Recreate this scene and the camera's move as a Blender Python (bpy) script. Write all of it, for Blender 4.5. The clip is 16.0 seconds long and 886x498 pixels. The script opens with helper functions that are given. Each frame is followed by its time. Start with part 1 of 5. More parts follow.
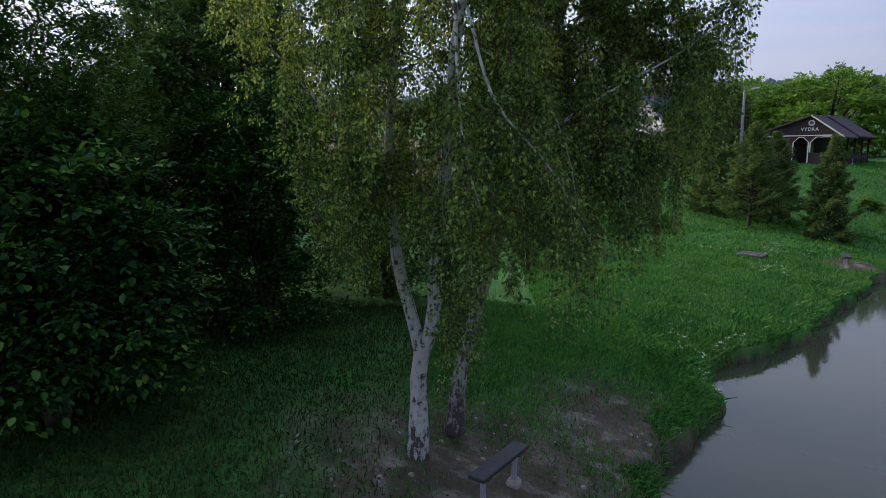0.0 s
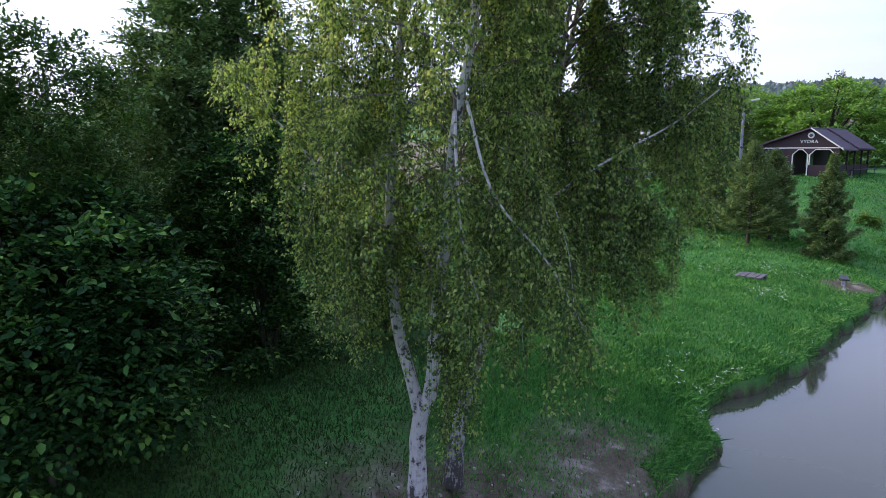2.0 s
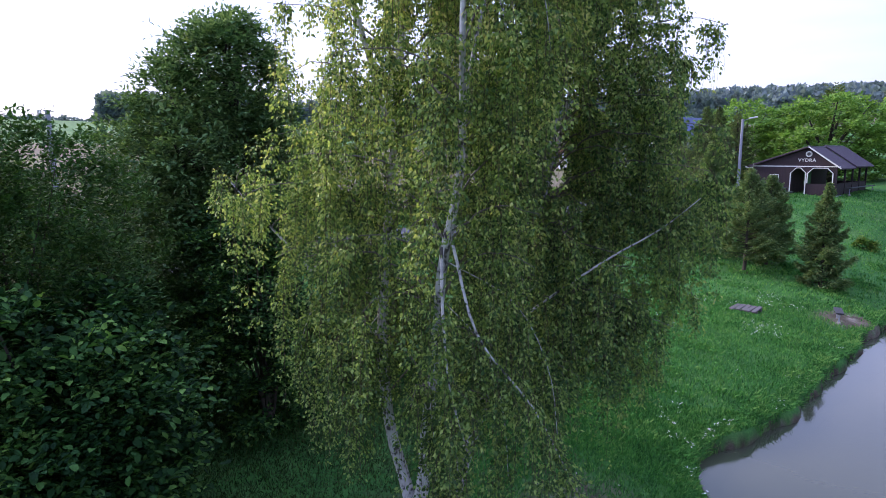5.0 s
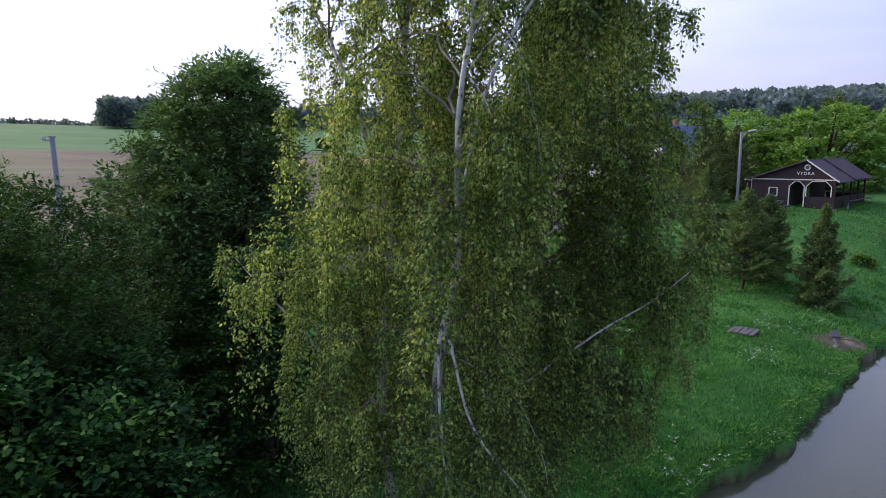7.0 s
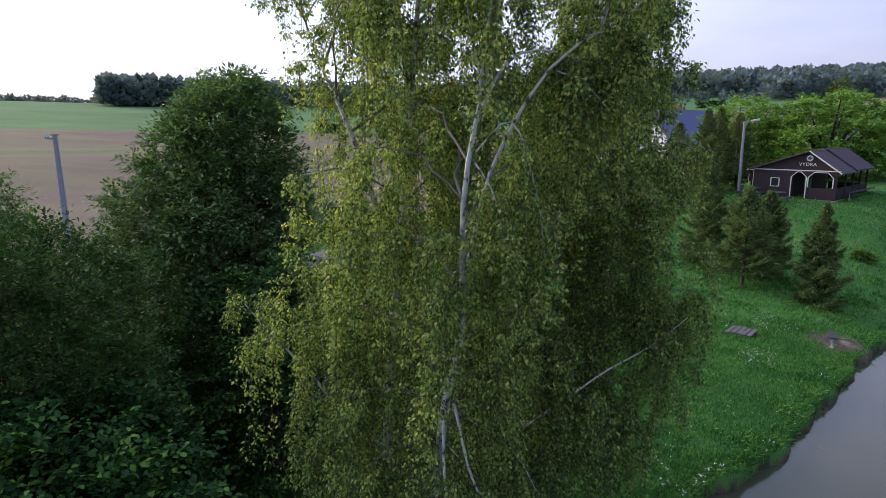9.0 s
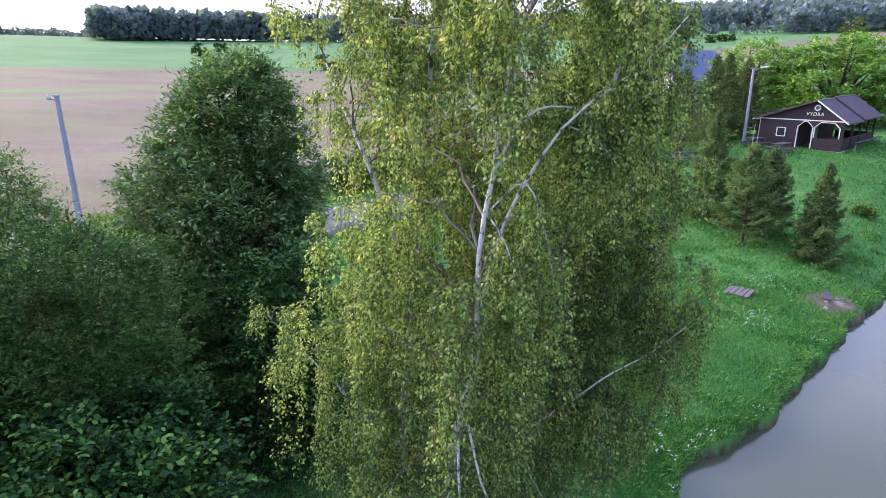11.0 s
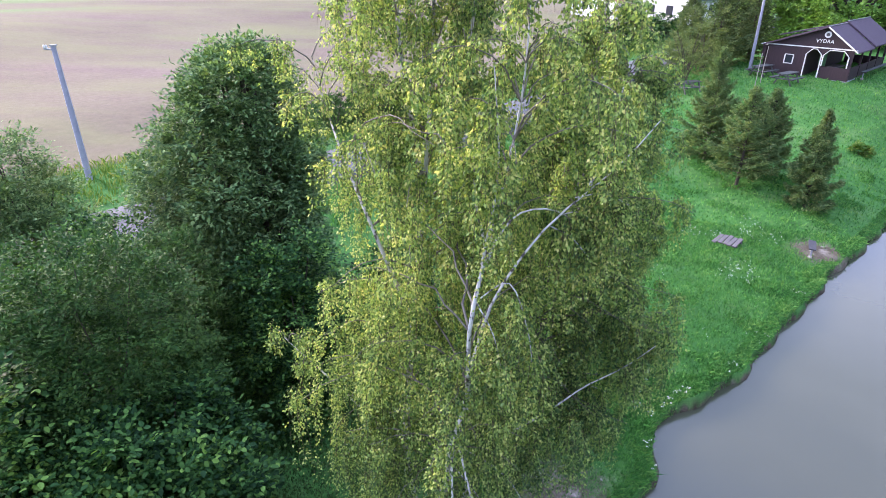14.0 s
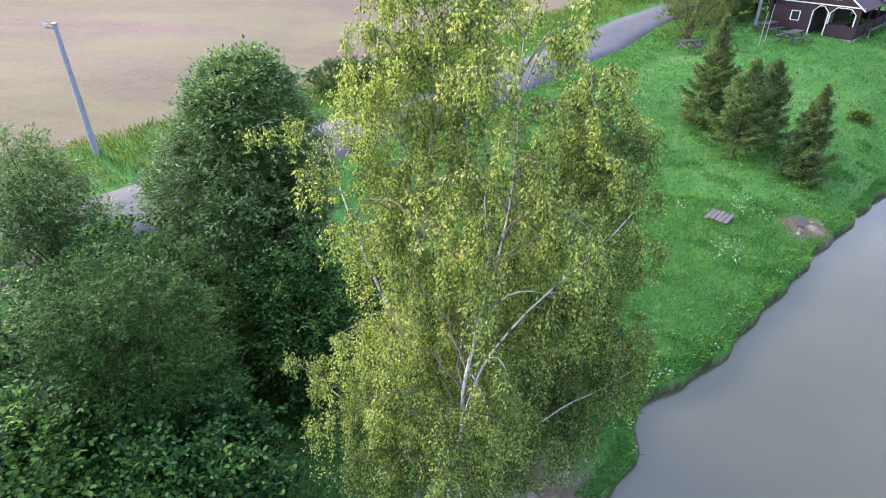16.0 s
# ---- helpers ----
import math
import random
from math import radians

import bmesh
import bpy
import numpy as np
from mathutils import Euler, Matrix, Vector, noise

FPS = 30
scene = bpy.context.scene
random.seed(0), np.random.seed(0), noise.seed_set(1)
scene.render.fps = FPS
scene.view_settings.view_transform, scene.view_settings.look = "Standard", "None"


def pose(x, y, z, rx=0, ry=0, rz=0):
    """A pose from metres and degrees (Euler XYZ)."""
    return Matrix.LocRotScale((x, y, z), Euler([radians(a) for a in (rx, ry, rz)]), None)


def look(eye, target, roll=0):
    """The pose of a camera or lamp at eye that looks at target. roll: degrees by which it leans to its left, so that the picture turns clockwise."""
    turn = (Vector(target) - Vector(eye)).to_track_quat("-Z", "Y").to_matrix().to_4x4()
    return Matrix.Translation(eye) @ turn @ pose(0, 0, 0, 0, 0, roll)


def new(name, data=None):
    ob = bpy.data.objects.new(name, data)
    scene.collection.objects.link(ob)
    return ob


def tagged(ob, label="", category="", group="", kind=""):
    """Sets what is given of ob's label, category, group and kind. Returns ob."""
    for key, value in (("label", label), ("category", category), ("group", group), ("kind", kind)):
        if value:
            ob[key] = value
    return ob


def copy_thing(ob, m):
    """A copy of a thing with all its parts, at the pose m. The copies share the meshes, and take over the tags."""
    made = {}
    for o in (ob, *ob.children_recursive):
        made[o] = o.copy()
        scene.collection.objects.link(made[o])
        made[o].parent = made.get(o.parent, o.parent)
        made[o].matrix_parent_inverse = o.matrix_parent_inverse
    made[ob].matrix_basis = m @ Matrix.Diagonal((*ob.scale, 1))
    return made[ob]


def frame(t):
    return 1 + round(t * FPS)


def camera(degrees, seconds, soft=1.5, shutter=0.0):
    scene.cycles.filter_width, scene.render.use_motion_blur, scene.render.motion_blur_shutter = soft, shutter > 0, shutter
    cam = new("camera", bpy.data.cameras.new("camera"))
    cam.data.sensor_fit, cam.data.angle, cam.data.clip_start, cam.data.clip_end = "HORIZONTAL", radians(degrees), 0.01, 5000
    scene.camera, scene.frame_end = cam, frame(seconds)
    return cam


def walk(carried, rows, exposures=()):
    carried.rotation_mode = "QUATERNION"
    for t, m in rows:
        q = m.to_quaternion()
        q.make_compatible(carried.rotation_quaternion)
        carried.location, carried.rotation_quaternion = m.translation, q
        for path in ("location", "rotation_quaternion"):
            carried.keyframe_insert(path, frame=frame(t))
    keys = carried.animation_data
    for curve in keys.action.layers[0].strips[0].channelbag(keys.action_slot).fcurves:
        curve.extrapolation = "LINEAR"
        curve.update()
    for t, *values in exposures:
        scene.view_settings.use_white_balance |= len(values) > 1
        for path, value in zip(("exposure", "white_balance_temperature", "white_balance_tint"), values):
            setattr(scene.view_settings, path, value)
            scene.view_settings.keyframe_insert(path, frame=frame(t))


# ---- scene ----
cam = camera(72.4, 16.0, soft=0.7)
PATH = [
    (0, (0.337, 0.09, 3.742), (0.247, 2.065, 3.433), -0.1),
    (0.5, (0.365, 0.08, 3.919), (0.275, 2.054, 3.613), -0.1),
    (1, (0.37, 0.075, 4.134), (0.281, 2.049, 3.825), -0.1),
    (1.5, (0.36, 0.085, 4.322), (0.271, 2.059, 4.013), -0.1),
    (2, (0.345, 0.109, 4.524), (0.255, 2.083, 4.217), 0.1),
    (2.5, (0.351, 0.108, 4.71), (0.262, 2.082, 4.405), 0.1),
    (3, (0.366, 0.116, 4.917), (0.275, 2.091, 4.613), 0.1),
    (3.5, (0.382, 0.131, 5.131), (0.29, 2.106, 4.827), 0.1),
    (4, (0.419, 0.121, 5.348), (0.327, 2.095, 5.043), 0.1),
    (6.5, (0.507, -0.043, 6.506), (0.408, 1.932, 6.212), -0.1),
    (7, (0.52, -0.053, 6.729), (0.422, 1.923, 6.434), -0.1),
    (7.5, (0.546, -0.089, 6.957), (0.446, 1.885, 6.651), -0.1),
    (8, (0.554, -0.103, 7.175), (0.456, 1.869, 6.856), -0.1),
    (8.5, (0.525, -0.103, 7.4), (0.425, 1.867, 7.066), -0.1),
    (9, (0.48, -0.085, 7.625), (0.38, 1.878, 7.259), 0.1),
    (11.5, (0.324, -0.238, 8.992), (0.225, 1.662, 8.373), 0.1),
    (12, (0.332, -0.264, 9.285), (0.235, 1.619, 8.618), 0.1),
    (12.5, (0.37, -0.29, 9.577), (0.273, 1.575, 8.862), 0.1),
    (13, (0.405, -0.328, 9.896), (0.309, 1.519, 9.135), 0.1),
    (13.5, (0.416, -0.366, 10.272), (0.318, 1.461, 9.463), 0.1),
    (14, (0.402, -0.38, 10.701), (0.304, 1.426, 9.847), 0.1),
    (14.5, (0.381, -0.389, 11.165), (0.284, 1.394, 10.264), 0.1),
    (15, (0.389, -0.405, 11.631), (0.293, 1.355, 10.687), 0.1),
    (15.5, (0.417, -0.427, 12.075), (0.321, 1.31, 11.088), 0.1),
    (16, (0.446, -0.414, 12.544), (0.35, 1.296, 11.512), 0.1),
]
walk(cam, [(t, look(eye, target, roll)) for t, eye, target, roll in PATH],
     [(0, -0.22, 7300, 14), (0.5, 0.05, 7250, 14), (1, 0.26, 7100, 15), (1.5, 0.52, 6900, 17), (2, 0.66, 6750, 20), (2.5, 0.8, 6550, 23), (3, 0.9, 6350, 26), (3.5, 0.96, 6200, 29), (4, 0.96, 6200, 29), (6.5, 0.22, 6850, 22), (8, 0.16, 7050, 20), (9, 0.14, 7150, 19), (11.5, 1.54, 6600, 26), (12.5, 1.68, 6550, 27), (14, 1.64, 6800, 24), (16, 1.58, 7250, 19)])

# ---- sky and sun ----
SUN_FROM = Vector((-0.81, 0.46, 0.36)).normalized()
world = bpy.data.worlds.new("sky")
scene.world = world
world.use_nodes = True
wn, wl = world.node_tree.nodes, world.node_tree.links
wn.clear()
sky = wn.new("ShaderNodeTexSky")
sky.sky_type, sky.sun_disc = "NISHITA", False
sky.sun_elevation = math.asin(SUN_FROM.z)
sky.sun_rotation = math.atan2(SUN_FROM.x, SUN_FROM.y)
sky.air_density, sky.dust_density, sky.ozone_density = 1.0, 1.2, 1.5
coord = wn.new("ShaderNodeTexCoord")
clouds = wn.new("ShaderNodeTexNoise")
clouds.inputs["Scale"].default_value, clouds.inputs["Detail"].default_value = 2.2, 5
stretch = wn.new("ShaderNodeMapping")
stretch.inputs["Scale"].default_value = (1, 1, 4)
veil = wn.new("ShaderNodeValToRGB")
veil.color_ramp.elements[0].position, veil.color_ramp.elements[0].color = 0.35, (6.1, 7.3, 11.9, 1)
veil.color_ramp.elements[1].position, veil.color_ramp.elements[1].color = 0.7, (8.6, 9.6, 12.9, 1)
mix = wn.new("ShaderNodeMix")
mix.data_type = "RGBA"
mix.inputs["Factor"].default_value = 0.6
back = wn.new("ShaderNodeBackground")
back.inputs["Strength"].default_value = 0.138
wout = wn.new("ShaderNodeOutputWorld")
wl.new(coord.outputs["Generated"], stretch.inputs["Vector"])
wl.new(stretch.outputs["Vector"], clouds.inputs["Vector"])
wl.new(clouds.outputs["Fac"], veil.inputs["Fac"])
wl.new(sky.outputs["Color"], mix.inputs[6])
wl.new(veil.outputs["Color"], mix.inputs[7])
lift = wn.new("ShaderNodeSeparateXYZ")
wl.new(coord.outputs["Generated"], lift.inputs[0])
thin = wn.new("ShaderNodeMapRange")  # the veil is thick near the horizon and thin overhead
thin.inputs["From Min"].default_value, thin.inputs["From Max"].default_value = 0.1, 0.5
thin.inputs["To Min"].default_value, thin.inputs["To Max"].default_value = 0.65, 0.1
wl.new(lift.outputs[2], thin.inputs["Value"])
wl.new(thin.outputs[0], mix.inputs["Factor"])
zenith = wn.new("ShaderNodeMapRange")  # an overcast sky is about three times as bright overhead as at the horizon
zenith.inputs["From Min"].default_value, zenith.inputs["From Max"].default_value = 0.08, 1.0
zenith.inputs["To Min"].default_value, zenith.inputs["To Max"].default_value = 0.8, 3.5
wl.new(lift.outputs[2], zenith.inputs["Value"])
scaled = wn.new("ShaderNodeVectorMath")
scaled.operation = "SCALE"
wl.new(mix.outputs[2], scaled.inputs[0])
toward = wn.new("ShaderNodeVectorMath")  # the haze is brighter on the sun's side than opposite
toward.operation = "DOT_PRODUCT"
toward.inputs[1].default_value = (SUN_FROM.x, SUN_FROM.y, 0)
wl.new(coord.outputs["Generated"], toward.inputs[0])
glow = wn.new("ShaderNodeMapRange")
glow.inputs["From Min"].default_value, glow.inputs["From Max"].default_value = -0.9, 0.5
glow.inputs["To Min"].default_value, glow.inputs["To Max"].default_value = 0.45, 1.0
wl.new(toward.outputs["Value"], glow.inputs["Value"])
bright = wn.new("ShaderNodeMath")
bright.operation = "MULTIPLY"
wl.new(zenith.outputs[0], bright.inputs[0])
wl.new(glow.outputs[0], bright.inputs[1])
wl.new(bright.outputs[0], scaled.inputs["Scale"])
wl.new(scaled.outputs[0], back.inputs["Color"])
wl.new(back.outputs["Background"], wout.inputs["Surface"])
sun = new("sun", bpy.data.lights.new("sun", "SUN"))
sun.data.energy, sun.data.angle, sun.data.color = 2.3, radians(15), (1.0, 0.92, 0.8)
sun.matrix_world = look((0, 0, 40), Vector((0, 0, 40)) - SUN_FROM)

# ---- terrain ----
# terrain: shore line of the pond, lawn heights, road line and far hills
WATER = -1.08
SHORE = [(0.6, -14), (1.2, -6), (1.9, 0), (2.4, 4.5), (2.9, 7.4), (3.6, 9.1), (4.6, 10.2), (5.25, 11.0), (5.35, 12.0), (5.7, 12.9),
         (6.5, 13.75), (7.4, 14.25), (9.1, 15.6), (10.1, 16.7), (11.95, 18.85), (13.9, 20.85), (15.7, 23.0), (17.6, 24.8), (21.6, 28.9),
         (28, 34.5), (38, 41), (50, 44)]
POND = SHORE + [(64, 40), (70, 26), (66, 8), (52, -8), (30, -18), (12, -20)]
LAWN = [(-0.3, 7.3, 0.0), (-3.3, 8.6, 0.42), (-4.5, 7.0, 0.42), (2.0, 10.2, -0.12), (11, 24.6, -0.5), (13.9, 30.2, 0.25), (16.2, 29.0, 0.0),
        (22.8, 35, 0.7), (23, 50, 3.05), (27.3, 46, 2.95), (30, 52, 3.1), (-17, 24.5, 2.0), (-12, 19, 1.7), (-5, 28.5, 1.8), (5.5, 43, 1.9),
        (16, 57, 2.5), (34, 39, 0.2), (0, 0, 0.0), (0, -12, 0.0), (-9, -2, 0.6), (-8, 11, 0.9), (1, 16, 0.1), (5, 22, 0.25), (8, 33, 1.0), (-25, 10, 2.2),
        (-30, 34, 2.4), (14, 42, 1.7), (6, 15.2, -0.35), (15, 25.2, -0.6), (50, 60, 3.5)]
ROAD_DIR, ROAD_MID, ROAD_HALF = (0.615, 0.788), -22.2, 1.95


def to_shore(x, y):
    """Distance to the pond's edge, minus inside the pond; for arrays too."""
    x, y = np.asarray(x, float), np.asarray(y, float)
    best, inside, n = np.full(x.shape, 1e9), np.zeros(x.shape, bool), len(POND)
    for i in range(n):
        (x0, y0), (x1, y1) = POND[i], POND[(i + 1) % n]
        dx, dy = x1 - x0, y1 - y0
        f = np.clip(((x - x0) * dx + (y - y0) * dy) / (dx * dx + dy * dy), 0, 1)
        best = np.minimum(best, (x - x0 - f * dx) ** 2 + (y - y0 - f * dy) ** 2)
        if dy:
            inside ^= ((y0 > y) != (y1 > y)) & (x < dx * (y - y0) / dy + x0)
    return np.where(inside, -1, 1) * np.sqrt(best)


def ease(f):
    f = np.clip(f, 0, 1)
    return f * f * (3 - 2 * f)


def far_height(x, y):
    d, phi = np.hypot(x, y), np.degrees(np.arctan2(x, y))
    left = np.interp(d, [0, 35, 120, 200, 320, 430, 900, 4000], [1.8, 2.0, 5.5, 10, 19, 27, 38, 60])
    right = np.interp(d, [0, 60, 120, 250, 470, 620, 900, 4000], [1.8, 3, 4.5, 15, 32, 50, 62, 75])
    f = ease((phi + 8) / 22) * (1 - ease((np.abs(phi) - 100) / 40))
    return left + (right - left) * f


def lawn_height(x, y):
    s = w = 0.0
    for px, py, pz in LAWN:
        d2 = (x - px) ** 2 + (y - py) ** 2
        k = np.exp(-d2 / 40.0) + 2.0 / (30 + d2) ** 2
        s = s + k * pz
        w = w + k
    return s / w


def ground_zs(x, y):
    x, y = np.asarray(x, float), np.asarray(y, float)
    d = np.hypot(x, y)
    z = lawn_height(x, y)
    z = z + (far_height(x, y) - z) * ease((d - 45) / 50)
    e = to_shore(x, y)
    ragged = e + 0.12 * np.sin(2.1 * x + 1.3 * y) + 0.05 * np.sin(3.3 * y - 2.1 * x)
    top = np.minimum(z, WATER + 0.25 + 0.08 * np.sin(0.9 * x + 0.5 * y) + 0.12 * np.maximum(0.0, e))
    z = np.where(e < 5, top + (z - top) * np.clip(e / 5, 0, 1), z)
    cut = z + (WATER - 0.75 - z) * ease((0.22 - ragged) / 0.35)
    return np.where(ragged < 0.22, cut, z)


def ground_z(x, y):
    return float(ground_zs(x, y))

# ---- materials ----


class Nodes:
    """Short forms for building one node material."""

    def __init__(self, name, rough=0.7, metal=0.0, spec=0.5):
        self.mat = bpy.data.materials.new(name)
        self.mat.use_nodes = True
        self.t = self.mat.node_tree
        self.b = self.t.nodes["Principled BSDF"]
        self.b.inputs["Roughness"].default_value = rough
        self.b.inputs["Metallic"].default_value = metal
        self.b.inputs["Specular IOR Level"].default_value = spec

    def node(self, kind):
        return self.t.nodes.new("ShaderNode" + kind)

    def link(self, a, b):
        self.t.links.new(a, b)

    def place(self):
        return self.node("NewGeometry").outputs["Position"]

    def local(self):
        return self.node("TexCoord").outputs["Object"]

    def noise(self, vec, scale, detail=4, rough=0.6):
        n = self.node("TexNoise")
        n.inputs["Scale"].default_value, n.inputs["Detail"].default_value, n.inputs["Roughness"].default_value = scale, detail, rough
        self.link(vec, n.inputs["Vector"])
        return n.outputs["Fac"]

    def scaled(self, vec, sx, sy, sz):
        m = self.node("Mapping")
        m.inputs["Scale"].default_value = (sx, sy, sz)
        self.link(vec, m.inputs["Vector"])
        return m.outputs["Vector"]

    def ramp(self, fac, stops):
        r = self.node("ValToRGB")
        while len(r.color_ramp.elements) < len(stops):
            r.color_ramp.elements.new(0.5)
        for e, (p, c) in zip(r.color_ramp.elements, stops):
            e.position, e.color = p, (*c, 1) if len(c) == 3 else c
        self.link(fac, r.inputs["Fac"])
        return r.outputs["Color"]

    def blend(self, fac, a, b, how="MIX"):
        m = self.node("Mix")
        m.data_type, m.blend_type = "RGBA", how
        for sock, v in ((m.inputs[0], fac), (m.inputs[6], a), (m.inputs[7], b)):
            if isinstance(v, (int, float)):
                sock.default_value = v
            elif isinstance(v, tuple):
                sock.default_value = (*v, 1)
            else:
                self.link(v, sock)
        return m.outputs[2]

    def math(self, op, a, b=0.0, clamp=False):
        m = self.node("Math")
        m.operation, m.use_clamp = op, clamp
        for sock, v in zip(m.inputs, (a, b)):
            if isinstance(v, (int, float)):
                sock.default_value = v
            else:
                self.link(v, sock)
        return m.outputs[0]

    def color(self, c):
        if isinstance(c, tuple):
            self.b.inputs["Base Color"].default_value = (*c, 1)
        else:
            self.link(c, self.b.inputs["Base Color"])
        return self

    def bump(self, h, strength=0.3, dist=0.02):
        n = self.node("Bump")
        n.inputs["Strength"].default_value, n.inputs["Distance"].default_value = strength, dist
        self.link(h, n.inputs["Height"])
        self.link(n.outputs["Normal"], self.b.inputs["Normal"])
        return self


def leaf_material(name, stops, see=0.3, rough=0.5, patch=0.5, crown_shade=0.0, spec=0.1):
    """Leaves: colour varies leaf by leaf and in patches; light comes through them. A crown's foot can be coloured
    darker and greener, for the shade there.
    """
    k = Nodes(name, rough, spec=spec)
    rnd = k.node("NewGeometry").outputs["Random Per Island"]
    big = k.noise(k.place(), patch, 3)
    fac = k.math("ADD", k.math("MULTIPLY", rnd, 0.95), k.math("MULTIPLY", k.math("SUBTRACT", big, 0.47), 1.0), True)
    # below 7 m the crown's shade is put into the leaf colour
    if crown_shade:
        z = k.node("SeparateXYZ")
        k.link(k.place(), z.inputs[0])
        fac = k.math("SUBTRACT", fac, k.math("MULTIPLY", k.math("MULTIPLY", k.math("SUBTRACT", 7.0, z.outputs[2]), 0.25, True), crown_shade), True)
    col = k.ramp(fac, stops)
    k.color(col)
    tr = k.node("BsdfTranslucent")
    k.link(k.blend(1.0, col, (1.2, 1.2, 0.65), "MULTIPLY"), tr.inputs["Color"])
    mx = k.node("MixShader")
    mx.inputs[0].default_value = see
    k.link(k.b.outputs[0], mx.inputs[1])
    k.link(tr.outputs[0], mx.inputs[2])
    k.link(mx.outputs[0], k.t.nodes["Material Output"].inputs["Surface"])
    return k.mat


def plain(name, dark, light, scale=4.0, rough=0.7, metal=0.0, bump=0.2, stretch=(1, 1, 1), spec=0.5):
    """Two tones at two scales with a fine relief."""
    k = Nodes(name, rough, metal, spec)
    v = k.scaled(k.local(), *stretch)
    a, b = k.noise(v, scale, 5), k.noise(v, scale * 9, 3)
    fac = k.math("ADD", k.math("MULTIPLY", a, 0.65), k.math("MULTIPLY", b, 0.35))
    k.color(k.ramp(fac, [(0.35, dark), (0.65, light)]))
    k.bump(b, bump, 0.01)
    return k.mat


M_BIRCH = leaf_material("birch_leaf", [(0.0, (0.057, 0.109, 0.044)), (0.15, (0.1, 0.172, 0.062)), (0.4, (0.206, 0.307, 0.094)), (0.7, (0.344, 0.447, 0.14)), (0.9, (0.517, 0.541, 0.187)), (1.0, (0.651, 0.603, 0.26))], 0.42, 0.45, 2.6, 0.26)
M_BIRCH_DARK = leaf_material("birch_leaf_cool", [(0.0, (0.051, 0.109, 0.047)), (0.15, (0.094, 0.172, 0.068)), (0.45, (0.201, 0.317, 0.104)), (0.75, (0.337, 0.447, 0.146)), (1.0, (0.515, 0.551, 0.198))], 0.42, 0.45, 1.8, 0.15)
M_HAZEL = leaf_material("hazel_leaf", [(0.05, (0.011, 0.039, 0.015)), (0.45, (0.03, 0.094, 0.028)), (0.8, (0.082, 0.197, 0.048)), (1.0, (0.189, 0.344, 0.074))], 0.18, 0.6, 0.6, 0.0, 0.1)
M_MAPLE = leaf_material("field_tree_leaf", [(0.05, (0.047, 0.106, 0.045)), (0.5, (0.109, 0.207, 0.079)), (1.0, (0.249, 0.368, 0.149))], 0.25, 0.6, 0.5, 0.0, 0.16)
M_WILLOW = leaf_material("willow_leaf", [(0.05, (0.024, 0.068, 0.02)), (0.6, (0.047, 0.119, 0.031)), (1.0, (0.102, 0.2, 0.051))], 0.2, 0.6, 0.6, 0.0, 0.1)
M_WALNUT = leaf_material("walnut_leaf", [(0.05, (0.1, 0.22, 0.055)), (0.6, (0.2, 0.37, 0.085)), (1.0, (0.33, 0.5, 0.13))], 0.35, 0.5, 0.2)
M_OLIVE = leaf_material("shrub_leaf", [(0.05, (0.06, 0.1, 0.036)), (0.6, (0.125, 0.18, 0.06)), (1.0, (0.25, 0.28, 0.1))], 0.28, 0.55, 0.3)
M_SPRUCE = leaf_material("spruce_needle", [(0.05, (0.07, 0.135, 0.062)), (0.5, (0.135, 0.22, 0.09)), (0.85, (0.205, 0.29, 0.118)), (1.0, (0.3, 0.32, 0.15))], 0.4, 0.65, 1.5)
M_THUJA = leaf_material("thuja_needle", [(0.05, (0.055, 0.1, 0.042)), (0.6, (0.12, 0.18, 0.065)), (1.0, (0.21, 0.255, 0.095))], 0.25, 0.6, 0.4)
# the blue haze of distance is mixed into these leaf colours
M_FAR_HAZE = leaf_material("far_forest_haze", [(0.05, (0.108, 0.149, 0.182)), (0.6, (0.155, 0.209, 0.243)), (1.0, (0.203, 0.27, 0.27))], 0.3, 0.8, 0.02)
M_GRASS = leaf_material("grass_blade", [(0.1, (0.024, 0.11, 0.029)), (0.45, (0.057, 0.23, 0.053)), (0.75, (0.101, 0.29, 0.068)), (1.0, (0.177, 0.34, 0.092))], 0.28, 0.6, 0.9)
# dark leaves of low weeds; also colours grass blades for the bushes' shade
M_CLOVER_SHADE = leaf_material("ground_leaf_shade", [(0.05, (0.022, 0.055, 0.018)), (0.7, (0.045, 0.1, 0.028)), (1.0, (0.09, 0.13, 0.04))], 0.2, 0.6, 0.5)
M_REED = leaf_material("verge_grass", [(0.05, (0.06, 0.14, 0.025)), (0.6, (0.11, 0.21, 0.04)), (1.0, (0.28, 0.3, 0.1))], 0.25, 0.6, 0.3)
M_PETAL = plain("white_petal", (0.7, 0.7, 0.66), (0.82, 0.82, 0.8), 6, 0.6)
M_TWIG = plain("birch_twig", (0.06, 0.035, 0.025), (0.13, 0.08, 0.06), 9, 0.7)
M_BRANCH = plain("young_birch_bark", (0.08, 0.065, 0.055), (0.22, 0.19, 0.17), 7, 0.65)
M_BARKDARK = plain("dark_bark", (0.03, 0.025, 0.02), (0.09, 0.075, 0.06), 5, 0.9, bump=0.6, stretch=(1, 1, 0.3))
M_CONCRETE = plain("pole_concrete", (0.26, 0.26, 0.32), (0.36, 0.36, 0.43), 3, 0.8)
M_ASPHALT = plain("old_asphalt", (0.06, 0.062, 0.074), (0.085, 0.087, 0.102), 1.2, 0.85, bump=0.3)
M_GREYWOOD = plain("weathered_plank", (0.07, 0.062, 0.066), (0.15, 0.135, 0.14), 5, 0.8, bump=0.4, stretch=(1, 6, 6))
